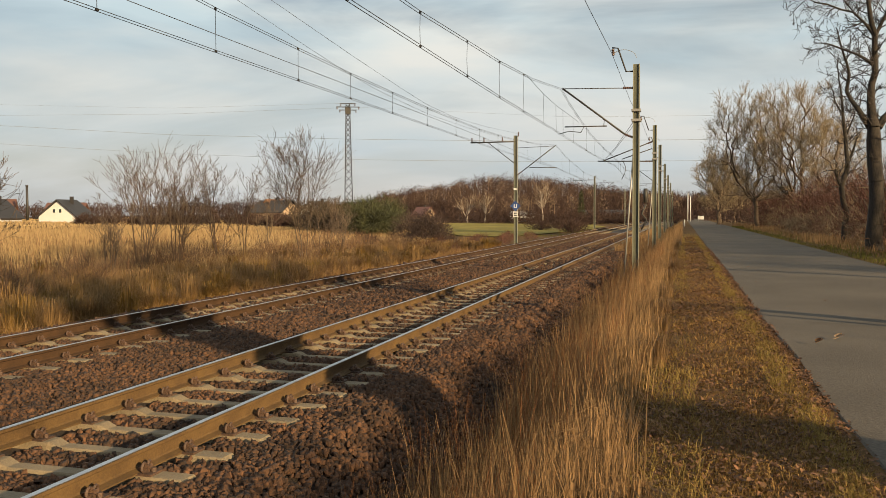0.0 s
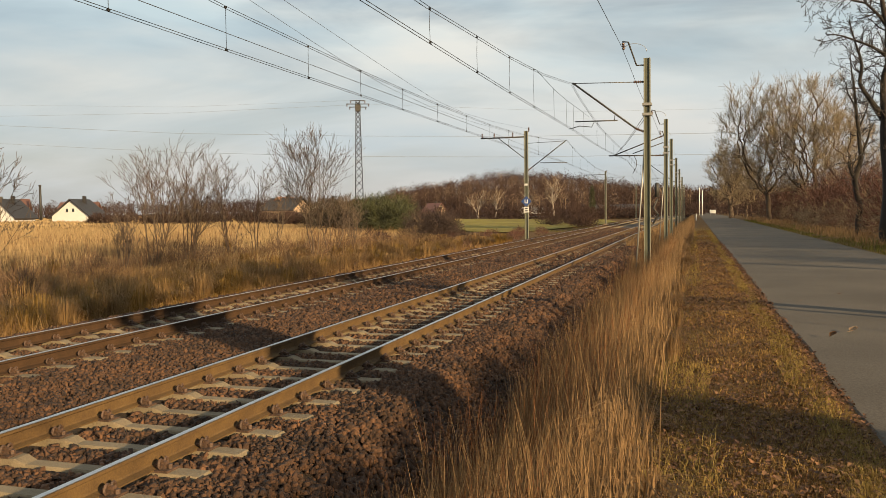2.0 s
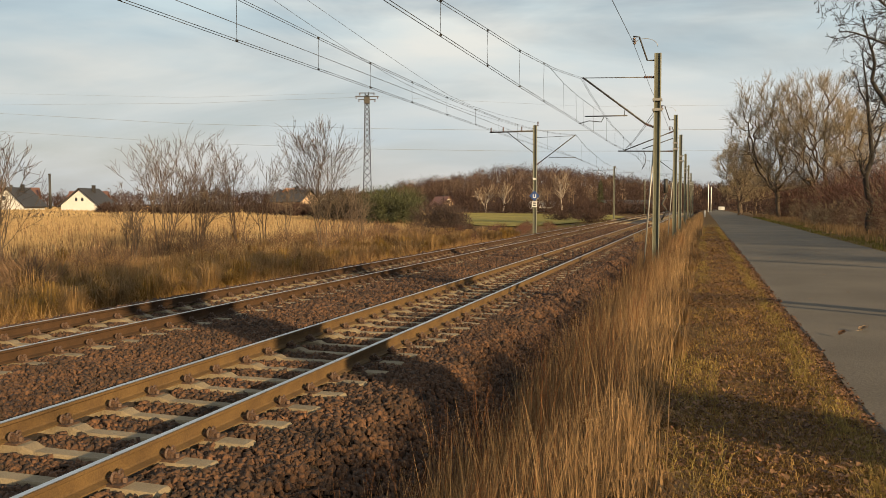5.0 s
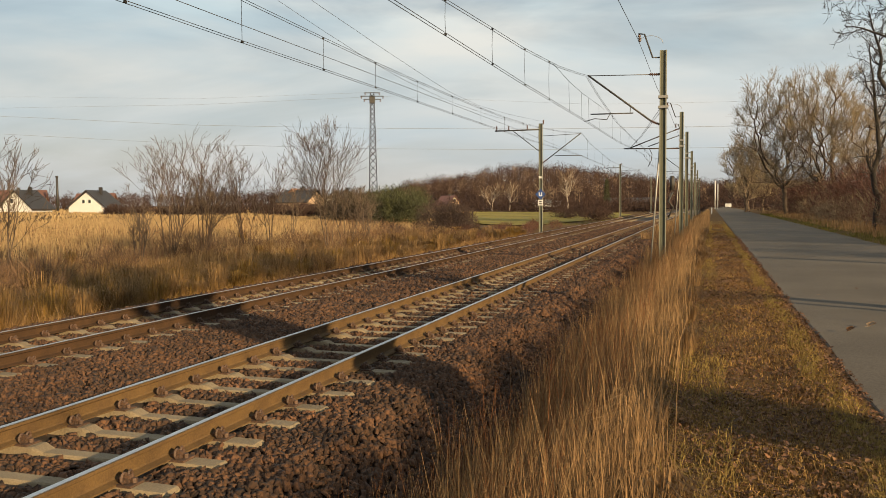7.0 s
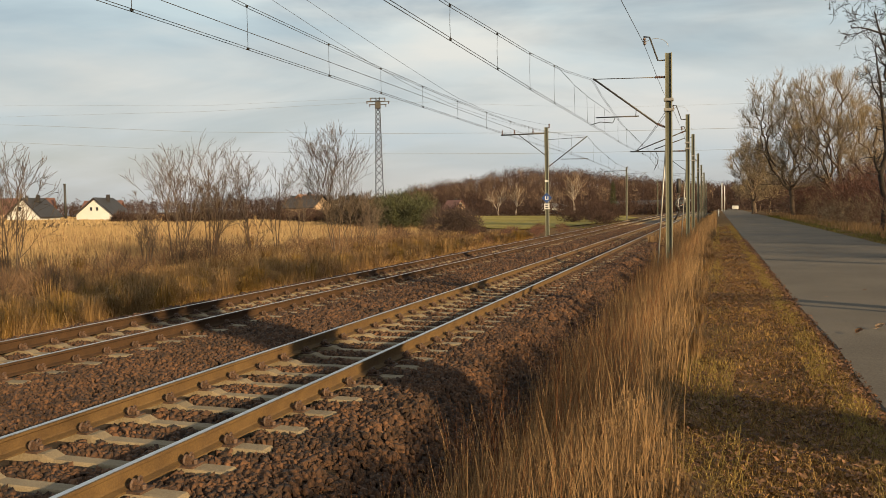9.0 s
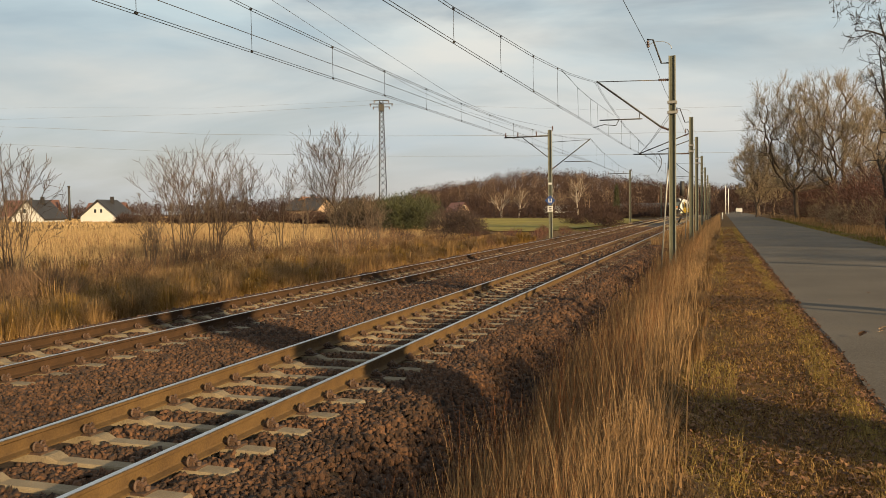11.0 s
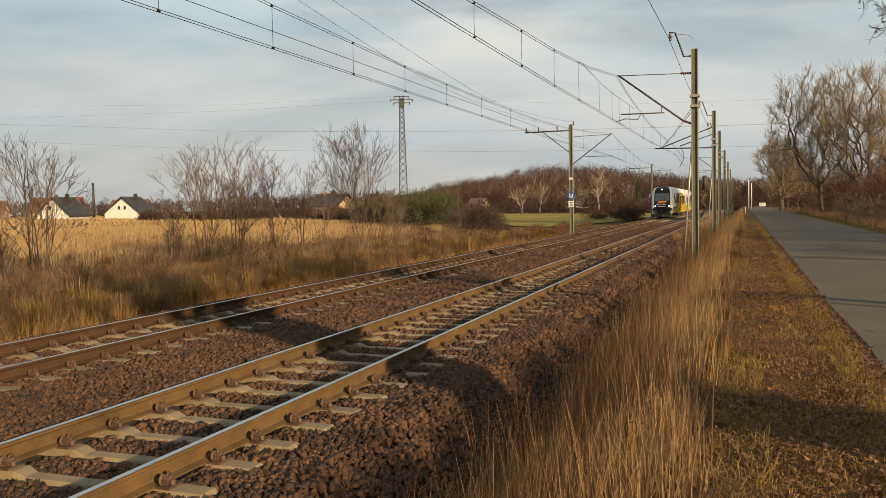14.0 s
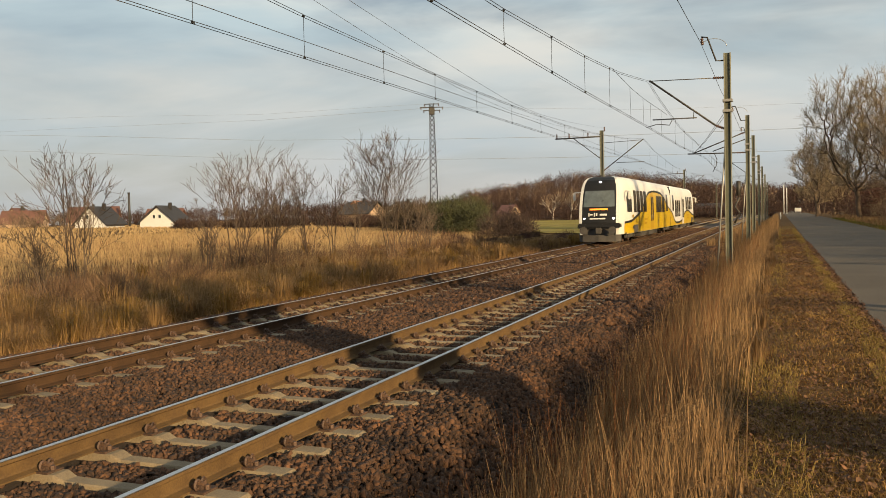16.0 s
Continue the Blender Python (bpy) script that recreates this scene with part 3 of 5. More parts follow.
def pylon(x, y, z0, h):
    p = thing("lattice_pylon", "dark slender steel lattice pylon beyond the field", "pylon", pose(x, y, z0, 0, 0, 22))
    def half(z):
        return 0.86 - 0.50 * z / h
    for sx in (-1, 1):
        for sy in (-1, 1):
            bar("leg", [(sx * half(0), sy * half(0), 0), (sx * half(h), sy * half(h), h)], 0.10, p, M_DARK, "", 4)
    bm = bmesh.new()
    z, k = 0.6, 0
    while z < h - 0.8:
        st = half(z) * 2.1
        for f in range(4):
            a = [(-1, -1), (1, -1), (1, 1), (-1, 1)][f]
            b = [(-1, -1), (1, -1), (1, 1), (-1, 1)][(f + 1) % 4]
            z1 = min(z + st, h)
            for u, v in ((a, b), (b, a)):
                tube(bm, [(u[0] * half(z), u[1] * half(z), z), (v[0] * half(z1), v[1] * half(z1), z1)], 0.06, 3)
        z += st
    part("lattice", bm, M_DARK, p)
    for zz, w in ((h - 0.1, 1.5), (h - 0.75, 2.3), (h - 1.35, 1.7)):
        bm = bmesh.new()
        box(bm, -w, -0.12, zz - 0.08, w, 0.12, zz + 0.06)
        arm = part("cross_arm", bm, M_DARK, p)
        for s in (-1, 1):
            bm = bmesh.new()
            insulator(bm, (s * w * 0.92, 0, zz - 0.08), (s * w * 0.92, 0, zz - 0.5), 0.12, 3)
            part("insulator", bm, M_INSUL, arm)
    bm = bmesh.new()
    box(bm, -0.55, -0.5, h - 2.2, 0.55, 0.5, h - 0.9, 0.06)
    part("head_frame", bm, M_DARK, p)
    return p


pylon(-63.2, 150, -0.3, 24.3)
HV = [("thin high-voltage conductor crossing over the field", [(-260, 150, 30.5), (-147.9, 150, 22.6), (-105, 150, 19.2), (-63.1, 150, 16.95), (-30, 150, 15.6), (3, 150, 14.85), (40, 150, 15.2), (120, 150, 19)], 0.05),
      ("lower high-voltage conductor crossing over the field", [(-260, 150, 27), (-148, 150, 18.5), (-105, 150, 15.2), (-63.1, 150, 12.95), (-30, 150, 11.8), (3, 150, 11.2), (40, 150, 11.6), (120, 150, 15)], 0.045),
      ("faint conductor running to the pylon head", [(-240, 150.5, 27.4), (-147.8, 150.5, 24.9), (-103.7, 150.5, 23.5), (-63.3, 150.5, 23.2)], 0.03),
      ("faint second conductor at the pylon head", [(-240, 149.4, 31), (-147.8, 149.4, 27.2), (-103.7, 149.4, 24.6), (-63.3, 149.4, 23.9)], 0.022),
      ("pale conductor spanning from the pylon towards the trees", [(-62.9, 150.4, 23.3), (-20, 150.4, 19.7), (20, 150.4, 18.6), (120, 150.4, 22)], 0.022)]
for lab, pts, r in HV:
    t = thing("conductor", lab, "power line", group="power line conductors")
    px = [p[0] for p in pts]
    xs = np.linspace(px[0], px[-1], 50)
    wire_part("wire", [(x, pts[0][1], float(np.interp(x, px, [p[2] for p in pts]))) for x in xs], r * 0.7, t, M_HV)

# ---- houses ----


def polar(az, dist):
    return -math.sin(radians(az)) * dist, math.cos(radians(az)) * dist


def house(az, dist, w, d, eave, ridge, turn, wall_m, roof_m, label, wins=(), z0=0.9, chimney=True):
    """Gable to the front; wins: x, z, w, h on the gable."""
    x, y = polar(az, dist)
    hs = thing("house", label, "house", pose(x, y, z0, 0, 0, az + turn), group="houses beyond the field")
    bm = bmesh.new()
    prism(bm, [(-w / 2, -1), (w / 2, -1), (w / 2, eave), (0, ridge - 0.15), (-w / 2, eave)], "y", 0, d)
    part("wall", bm, wall_m, hs)
    bm = bmesh.new()
    o, t = 0.45, 0.18
    sl = (ridge - eave) / (w / 2)
    prism(bm, [(-w / 2 - o, eave - o * sl), (0, ridge), (w / 2 + o, eave - o * sl), (w / 2 + o, eave - o * sl + t), (0, ridge + t), (-w / 2 - o, eave - o * sl + t)], "y", -0.4, d + 0.4)
    roof = part("roof", bm, roof_m, hs)
    if chimney:
        bm = bmesh.new()
        box(bm, 0.5, d * 0.5, ridge - 0.8, 1.0, d * 0.5 + 0.5, ridge + 0.7, 0.02)
        part("chimney", bm, M_TILED, roof)
    for (wx, wz, ww, wh) in wins:
        bm = bmesh.new()
        box(bm, wx - ww / 2, -0.05, wz, wx + ww / 2, 0.04, wz + wh)
        wi = part("window", bm, M_WHITE, hs, "pale framed window")
        bm = bmesh.new()
        box(bm, wx - ww / 2 + 0.08, -0.07, wz + 0.08, wx + ww / 2 - 0.08, -0.045, wz + wh - 0.08)
        part("pane", bm, M_GLASS, wi)
    return hs


house(41.5, 154, 6.8, 6, 0.5, 3.3, -30, M_RENDER, M_TILED, "white gabled house with dark tiled roof", ((-0.6, 1.1, 0.6, 0.8), (0.5, 1.1, 0.6, 0.8)), 1.45)
house(45.6, 158, 6.0, 6, 0.6, 3.5, -34, M_RENDER, M_TILED, "cream gabled house under a dark roof", ((-0.6, 1.3, 0.8, 0.9),), 1.4)
house(43.9, 182, 8, 9, 1.0, 3.7, 84, M_PEACH, M_TILER, "long low house under a faded red roof", (), 1.6)
house(39.9, 186, 6, 7, 1.2, 3.2, 76, M_PEACH, M_TILER, "small peach house with red-brown roof behind the others", ((0, 1.0, 0.8, 0.9),), 1.5)
house(48.2, 195, 6, 8, 1.0, 3.4, 76, M_PEACH, M_TILER, "peach house with red tiled roof", (), 1.6)
house(50.0, 205, 5, 6, 1.4, 4.2, -25, M_PEACH, M_TILER, "tall peach gabled house with tiled roof", ((0, 2.4, 0.8, 1.0),), 1.6)
house(28.4, 185, 4.6, 5, 2.0, 4.1, -40, mat("yellow_render", (0.46, 0.35, 0.19), (0.37, 0.28, 0.15), 0.85, scale=0.6, fine=8), mat("orange_roof_tiles", (0.26, 0.115, 0.055), (0.18, 0.085, 0.045), 0.7, scale=1, fine=12), "yellow house with bright orange roof and balconies", ((-1.2, 1.0, 0.8, 1.0), (1.1, 1.0, 0.8, 1.0), (0, 2.5, 0.9, 0.9)), 1.4)
house(25.5, 170, 4.4, 7, 1.6, 3.6, -30, M_RENDER, M_TILED, "white gabled house with dark roof by bushes", ((0, 1.8, 0.7, 0.9),), 1.2)
house(26.8, 182, 7, 8, 1.6, 4.0, 55, M_PEACH, M_TILED, "house with a brown roof behind shrubs", (), 1.2)
house(17.2, 255, 5, 6, 1.4, 3.8, 40, M_PEACH, mat("brick_red_roof", (0.17, 0.075, 0.06), (0.12, 0.06, 0.05), 0.8, scale=1, fine=12), "red-roofed cottage at the foot of the wooded hill", ((0, 2, 1, 1),), 0.6)
house(9.6, 270, 6, 9, 1.6, 2.6, 75, M_RENDER, M_GREYM, "low white shed under the wooded hill", (), 0.3, False)
house(3.2, 260, 5, 16, 1.8, 3.0, 80, M_TILED, M_TILED, "long dark shed beside the meadow", (), 0.2, False)


def bollard(x, y, h, r, label, name="post"):
    p = thing(name, label, "post", pose(x, y, 0.2))
    bar("shaft", [(0, 0, -0.2), (0, 0, h)], r, p, M_WHITE, "", 8)
    bm = bmesh.new()
    bmesh.ops.create_cone(bm, cap_ends=True, segments=8, radius1=r * 1.3, radius2=r * 0.5, depth=r * 1.6, matrix=Matrix.Translation((0, 0, h + r * 0.7)))
    part("cap", bm, M_GREYM, p)
    return p


x, y = polar(43.2, 170)
ch = thing("chimney_stack", "dark slender chimney behind the houses", "chimney", pose(x, y, 1.0))
bar("shaft", [(0, 0, 0), (0, 0, 6.7)], [0.26, 0.2], ch, M_DARK, "", 10)
bar("rim", [(0, 0, 6.6), (0, 0, 6.85)], 0.25, ch, M_DARK, "", 10)
bollard(1.2, 190, 6.2, 0.10, "tall pale concrete post near the road's end")
bollard(1.7, 182, 5.4, 0.09, "pale concrete post beside the far road")
bollard(0.3, 112, 0.9, 0.07, "short white marker post on the verge")
x, y = polar(-1.2, 175)
bd = thing("notice_board", "small white board at the road's far end", "sign", pose(x, y, 0.25))
bm = bmesh.new()
box(bm, -0.6, -0.04, 0.55, 0.6, 0.04, 1.25, 0.02)
part("panel", bm, M_WHITE, bd)
for s in (-0.45, 0.45):
    bar("post", [(s, 0.06, 0), (s, 0.06, 1.4)], 0.05, bd, M_GREYM)

# ---- plants ----


def tri_mesh(name, tris, material, label, category, kind="stuff", smooth=False, parent=None):
    """One mesh from an (n, 3, 3) array of triangles, or (verts, faces)."""
    if isinstance(tris, tuple):
        v, f = tris
    else:
        v = tris.reshape(-1, 3)
        f = np.arange(len(v)).reshape(-1, 3)
    me = bpy.data.meshes.new(name)
    me.vertices.add(len(v))
    me.vertices.foreach_set("co", np.asarray(v, dtype=np.float32).ravel())
    me.loops.add(f.size)
    me.loops.foreach_set("vertex_index", f.astype(np.int32).ravel())
    me.polygons.add(len(f))
    me.polygons.foreach_set("loop_start", (np.arange(len(f)) * f.shape[1]).astype(np.int32))
    me.update(calc_edges=True)
    me.materials.append(material)
    ob = new(name, me)
    if parent:
        ob.parent = parent
        return ob
    return tagged(ob, label, category, kind=kind)


PX, PZ = np.array([p[0] for p in PROFILE]), np.array([p[1] for p in PROFILE])


def blades(rng, x, y, z, h, w, lean, wind=(0.0, 0.0), droop=0.35):
    """Grass blades: five points and three triangles each."""
    n = len(x)
    a = rng.uniform(0, math.tau, n)
    fx, fy = np.cos(a), np.sin(a)
    la = rng.uniform(0, math.tau, n)
    lx = np.cos(la) * lean * h * rng.uniform(0.2, 1, n) + wind[0] * h
    ly = np.sin(la) * lean * h * rng.uniform(0.2, 1, n) + wind[1] * h
    p = np.stack([x, y, z], 1)
    up = np.stack([np.zeros(n), np.zeros(n), h], 1)
    ln = np.stack([lx, ly, np.zeros(n)], 1)
    sd = np.stack([fx, fy, np.zeros(n)], 1) * (w / 2)[:, None]
    m = p + up * 0.55 + ln * 0.35
    t = p + up * (1 - droop * lean) + ln
    v = np.stack([p - sd, p + sd, m - sd * 0.6, m + sd * 0.6, t], 1).reshape(-1, 3)
    k = np.arange(n)[:, None] * 5
    f = np.concatenate([k + np.array([0, 1, 3]), k + np.array([0, 3, 2]), k + np.array([2, 3, 4])], 0)
    return v, f


def lumpy(x, y, s, seed):
    """Cheap smooth unevenness between 0 and 1."""
    r = np.random.RandomState(seed)
    out = np.zeros(len(x))
    for k in range(5):
        fx, fy, ph = r.normal(0, s * 1.3 ** k), r.normal(0, s * 1.3 ** k), r.uniform(0, 6)
        out += np.sin(x * fx + y * fy + ph)
    return 0.5 + 0.5 * np.tanh(out * 0.6)


def patch(name, label, material, seed, n, x0, x1, y0, y1, h0, h1, w0, w1, lean=0.25, power=1.0, clump=0.0, s=0.8, wind=(0, 0), edge=None):
    rng = np.random.RandomState(seed)
    x = rng.uniform(x0, x1, n)
    y = y0 + (y1 - y0) * rng.uniform(0, 1, n) ** power
    q = lumpy(x, y, s, seed + 5)
    keep = rng.uniform(0, 1, n) < (1 - clump) + clump * q
    if edge is not None:
        keep &= edge(x, y, rng)
    x, y, q = x[keep], y[keep], q[keep]
    z = np.interp(x, PX, PZ) - (0.04 if h1 > 0.2 else 0.004)
    h = (h0 + (h1 - h0) * rng.uniform(0, 1, len(x)) ** 1.3) * (0.7 + 0.5 * q)
    far = 1 + np.clip(y - 15, 0, 200) * 0.02
    w = rng.uniform(w0, w1, len(x)) * far
    return tri_mesh(name, blades(rng, x, y, z, h, w, lean, wind), material, label, "grass")


def slope_edge(x, y, rng):
    lim = -2.06 + 0.12 * np.sin(y * 0.9) + 0.09 * np.sin(y * 2.3 + 1) - 0.010 * y
    ragged = -0.28 - 0.24 * np.abs(rng.normal(0, 1, len(x))) + 0.10 * np.sin(y * 1.7) + 0.05 * np.sin(y * 4.1)
    return (x > lim + rng.exponential(0.12, len(x))) & (x < ragged)


M_VERGE = mat("trampled_grass", (0.42, 0.255, 0.085), (0.10, 0.052, 0.024), 0.85, scale=1.3, fine=6, per=0.55, trans=0.3, spec=0.2)
M_SEDGE = mat("yellow_green_grass", (0.32, 0.225, 0.068), (0.17, 0.115, 0.036), 0.8, scale=1.2, fine=9, per=0.35, trans=0.3, spec=0.2)
M_DEADLEAF = mat("red_brown_leaf", (0.165, 0.078, 0.036), (0.070, 0.032, 0.016), 0.8, scale=3, fine=30, per=0.5, trans=0.1)
patch("tall_grass", "tall straw-coloured dry grass on the ditch slope", M_STRAW, 1, 46000, -2.6, -0.2, 3.6, 46, 0.35, 1.05, 0.003, 0.0095, 0.26, 1.9, 0.65, 1.3, (0.03, 0.0), slope_edge)
patch("tall_grass", "reddish-brown dead stalks among the dry grass", M_STRAWR, 2, 13000, -2.5, -0.7, 3.6, 46, 0.35, 1.0, 0.003, 0.007, 0.2, 1.8, 0.8, 0.7, (0.02, 0.0), slope_edge)
patch("tall_grass", "tall dry grass thinning along the distant verge", M_STRAW, 3, 14000, -3.4, 0.0, 44, 120, 0.4, 0.95, 0.008, 0.016, 0.25, 1.5, 0.3, 0.8, (0, 0), None)
patch("grass_tufts", "yellow-green grass tufts at the edge of the verge", M_SEDGE, 4, 22000, -0.66, 0.14, 3.2, 60, 0.05, 0.28, 0.003, 0.006, 0.9, 2.0, 0.8, 1.3)
patch("verge_grass", "short yellowed trampled grass of the verge", M_VERGE, 5, 110000, -0.5, 1.12, 3.4, 60, 0.02, 0.10, 0.004, 0.008, 1.3, 2.1, 0.97, 1.1)
patch("verge_grass", "short brown withered grass of the verge", M_STRAWR, 6, 22000, -0.4, 1.15, 3.4, 60, 0.02, 0.07, 0.004, 0.008, 1.6, 2.2, 0.6, 1.7)
patch("verge_grass", "short green grass between dead leaves", M_SEDGE, 7, 22000, -0.4, 1.1, 3.4, 70, 0.02, 0.075, 0.003, 0.006, 1.3, 1.9, 0.9, 1.6)
patch("verge_fringe", "bright yellow-green grass fringe along the asphalt", M_SEDGE, 8, 46000, 0.80, 1.10, 3.4, 60, 0.04, 0.14, 0.003, 0.006, 1.0, 1.9, 0.4, 1.2, (0, 0), lambda x, y, rng: np.abs(x - 0.95 - 0.05 * np.sin(y * 1.3) - 0.03 * np.sin(y * 3.7)) < np.abs(rng.normal(0, 0.12, len(x))))
patch("verge_grass", "green grass of the far road shoulder", M_GREEN, 9, 14000, 5.9, 8.2, 20, 110, 0.05, 0.16, 0.012, 0.024, 0.6, 1.5, 0.3, 0.8)
patch("verge_grass", "pale dry grass under the roadside shrubs", M_STRAW, 10, 12000, 6.6, 10.5, 24, 120, 0.15, 0.6, 0.012, 0.022, 0.4, 1.4, 0.8, 0.5)


def leaves(name, label, seed, n, x0, x1, y0, y1, power, size, lift=0.03, material=None):
    rng = np.random.RandomState(seed)
    x = rng.uniform(x0, x1, n)
    y = y0 + (y1 - y0) * rng.uniform(0, 1, n) ** power
    keep = rng.uniform(0, 1, n) < 0.15 + 0.85 * lumpy(x, y, 1.8, seed)
    x, y = x[keep], y[keep]
    n = len(x)
    z = np.maximum(np.interp(x, PX, PZ), np.where((x > 1.2) & (x < 5.9), 0.318, -9)) + rng.uniform(0.004, lift, n)
    a = rng.uniform(0, math.tau, n)
    s = size * rng.uniform(0.5, 1.2, n) * (1 + np.clip(y - 10, 0, 99) * 0.02)
    d = np.stack([np.cos(a), np.sin(a), rng.uniform(-0.3, 0.5, n)], 1) * s[:, None]
    e = np.stack([-np.sin(a), np.cos(a), rng.uniform(-0.2, 0.6, n)], 1) * (s * 0.45)[:, None]
    p = np.stack([x, y, z], 1)
    c = p + d * 0.45 + np.array([0, 0, 0.008])
    v = np.stack([p, c + e, p + d, c - e], 1).reshape(-1, 3)
    k = np.arange(n)[:, None] * 4
    return tri_mesh(name, (v, np.concatenate([k + np.array([0, 1, 2]), k + np.array([0, 2, 3])], 0)), material or M_LITTER, label, "leaves")


# out of view; kept short and thin so low sun reaches the ballast
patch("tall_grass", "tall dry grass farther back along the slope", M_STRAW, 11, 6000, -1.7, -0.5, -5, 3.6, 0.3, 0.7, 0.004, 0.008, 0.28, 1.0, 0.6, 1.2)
patch("verge_grass", "short withered grass of the near verge", M_VERGE, 12, 12000, -0.5, 1.2, -5, 3.5, 0.03, 0.09, 0.005, 0.010, 0.9, 1.0, 0.7, 2.0)
leaves("fallen_leaves", "dark red-brown dead leaves matted through the verge", 21, 24000, -0.45, 1.15, 3.4, 40, 2.2, 0.036, 0.045, M_DEADLEAF)
leaves("fallen_leaves", "paler curled leaves among the verge grass", 24, 12000, -0.45, 1.15, 3.4, 40, 2.2, 0.035, 0.06)
leaves("fallen_leaves", "brown leaf litter gathered along the asphalt edge", 22, 10000, 1.03, 1.22, 3.6, 40, 1.9, 0.036, 0.03, M_DEADLEAF)
leaves("fallen_leaves", "few pale leaves lying on the road", 23, 90, 1.4, 5.8, 5, 30, 1.0, 0.06, 0.01)

for lx, ly, lw, lm, lab in ((1.9, 11.2, 0.06, M_PEACH, "pale curled leaf lying on the asphalt"), (1.6, 10.75, 0.05, M_LITTER, "dark dead leaf lying on the asphalt")):
    lf = thing("leaf", lab, "leaf", pose(lx, ly, 0.352, 0, 0, 40))
    bm = bmesh.new()
    g = [[bm.verts.new((u * lw, v * lw * (1 - u * u * 0.8), 0.02 + 0.35 * lw * v * v + 0.02 * u)) for v in (-1, -0.4, 0.4, 1)] for u in (-1, -0.5, 0, 0.5, 1)]
    for a in range(4):
        for c in range(3):
            bm.faces.new((g[a][c], g[a][c + 1], g[a + 1][c + 1], g[a + 1][c]))
    bmesh.ops.solidify(bm, geom=bm.faces[:], thickness=0.003)
    blade = part("blade", bm, lm, lf)
    bar("stalk", [(-lw, 0, 0.0), (-lw * 1.6, 0.01, 0.004)], 0.002, lf, lm, "", 4)

# the side of the field
M_WEED = mat("dull_weeds", (0.205, 0.118, 0.066), (0.105, 0.060, 0.036), 0.85, scale=0.25, fine=3, per=0.3, trans=0.25, spec=0.2)
M_SLOPE = mat("matted_dry_grass", (0.345, 0.212, 0.092), (0.19, 0.112, 0.048), 0.85, scale=0.22, fine=3, per=0.28, trans=0.3, spec=0.2)
M_FIELD = mat("pale_field_grass", (0.385, 0.275, 0.145), (0.27, 0.18, 0.088), 0.85, scale=0.05, fine=0.6, per=0.2, trans=0.25, spec=0.2)


def left_edge(x, y, rng):
    return (x < -11.75 - 0.02 * y - rng.exponential(0.35, len(x))) & ~((y > 58) & (x > -0.31 * y))


patch("field_grass", "rough dry tan grass beyond the farther track", M_SLOPE, 31, 105000, -26, -11.6, 6, 70, 0.3, 0.95, 0.004, 0.010, 1.15, 1.3, 0.5, 0.30, (0.05, 0), left_edge)
patch("field_grass", "brown weedy stalks beyond the farther track", M_WEED, 32, 56000, -28, -12.6, 8, 75, 0.35, 1.15, 0.004, 0.009, 0.8, 1.2, 0.95, 0.22, (0, 0), left_edge)
patch("field_grass", "yellow-green grass clumps on the field slope", M_TUFT, 33, 46000, -24, -12.5, 10, 70, 0.25, 0.7, 0.004, 0.009, 1.3, 1.2, 1.0, 0.22, (0, 0), left_edge)
patch("field_grass", "short dry grass fringe beside the ballast", M_SLOPE, 34, 60000, -14.4, -11.4, 5, 110, 0.10, 0.42, 0.004, 0.008, 1.1, 1.4, 0.3, 0.7, (0, 0), left_edge)
patch("field_reeds", "pale golden reeds of the wide field", M_FIELD, 35, 80000, -72, -20, 18, 120, 0.45, 0.95, 0.014, 0.028, 0.45, 1.0, 0.35, 0.09, (0, 0), left_edge)
patch("field_reeds", "pale stubble rising to the houses", M_FIELD, 36, 28000, -140, -55, 60, 200, 0.25, 0.55, 0.06, 0.10, 0.6, 1.0, 0.3, 0.05)
patch("field_grass", "brown stalks dotted over the field", M_WEED, 37, 10000, -60, -18, 14, 100, 0.7, 1.25, 0.012, 0.024, 0.3, 1.0, 0.95, 0.15, (0, 0), left_edge)


def tussocks(name, label, material, seed, n, per, r0, r1, spots):
    """Drooping clumps: blades thrown outward from a common root."""
    rng = np.random.RandomState(seed)
    cx, cy = spots(rng, n)
    x, y = np.repeat(cx, per), np.repeat(cy, per)
    R = np.repeat(rng.uniform(r0, r1, n), per)
    a = rng.uniform(0, math.tau, n * per)
    d = rng.uniform(0.1, 1.0, n * per)
    root = np.stack([x + np.cos(a) * R * 0.18, y + np.sin(a) * R * 0.18, np.interp(x, PX, PZ) - 0.03], 1)
    out = np.stack([np.cos(a), np.sin(a), np.zeros(len(a))], 1)
    mid = root + out * (R * 0.35 * d)[:, None] + np.array([0, 0, 1.0]) * (R * rng.uniform(0.6, 1.0, len(a)))[:, None]
    tip = mid + out * (R * 0.75 * d)[:, None] - np.array([0, 0, 1.0]) * (R * 0.25 * d * d)[:, None]
    w = rng.uniform(0.002, 0.0045, len(a)) * (1 + np.clip(y - 12, 0, 60) * 0.025)
    sd = np.stack([-np.sin(a), np.cos(a), np.zeros(len(a))], 1) * w[:, None]
    v = np.stack([root - sd, root + sd, mid - sd, mid + sd, tip], 1).reshape(-1, 3)
    k = np.arange(len(a))[:, None] * 5
    f = np.concatenate([k + np.array([0, 1, 3]), k + np.array([0, 3, 2]), k + np.array([2, 3, 4])], 0)
    return tri_mesh(name, (v, f), material, label, "grass")


def slope_spots(rng, n):
    y = 9 + 55 * rng.uniform(0, 1, n) ** 1.3
    return -12.6 - 0.02 * y - rng.exponential(3.2, n), y


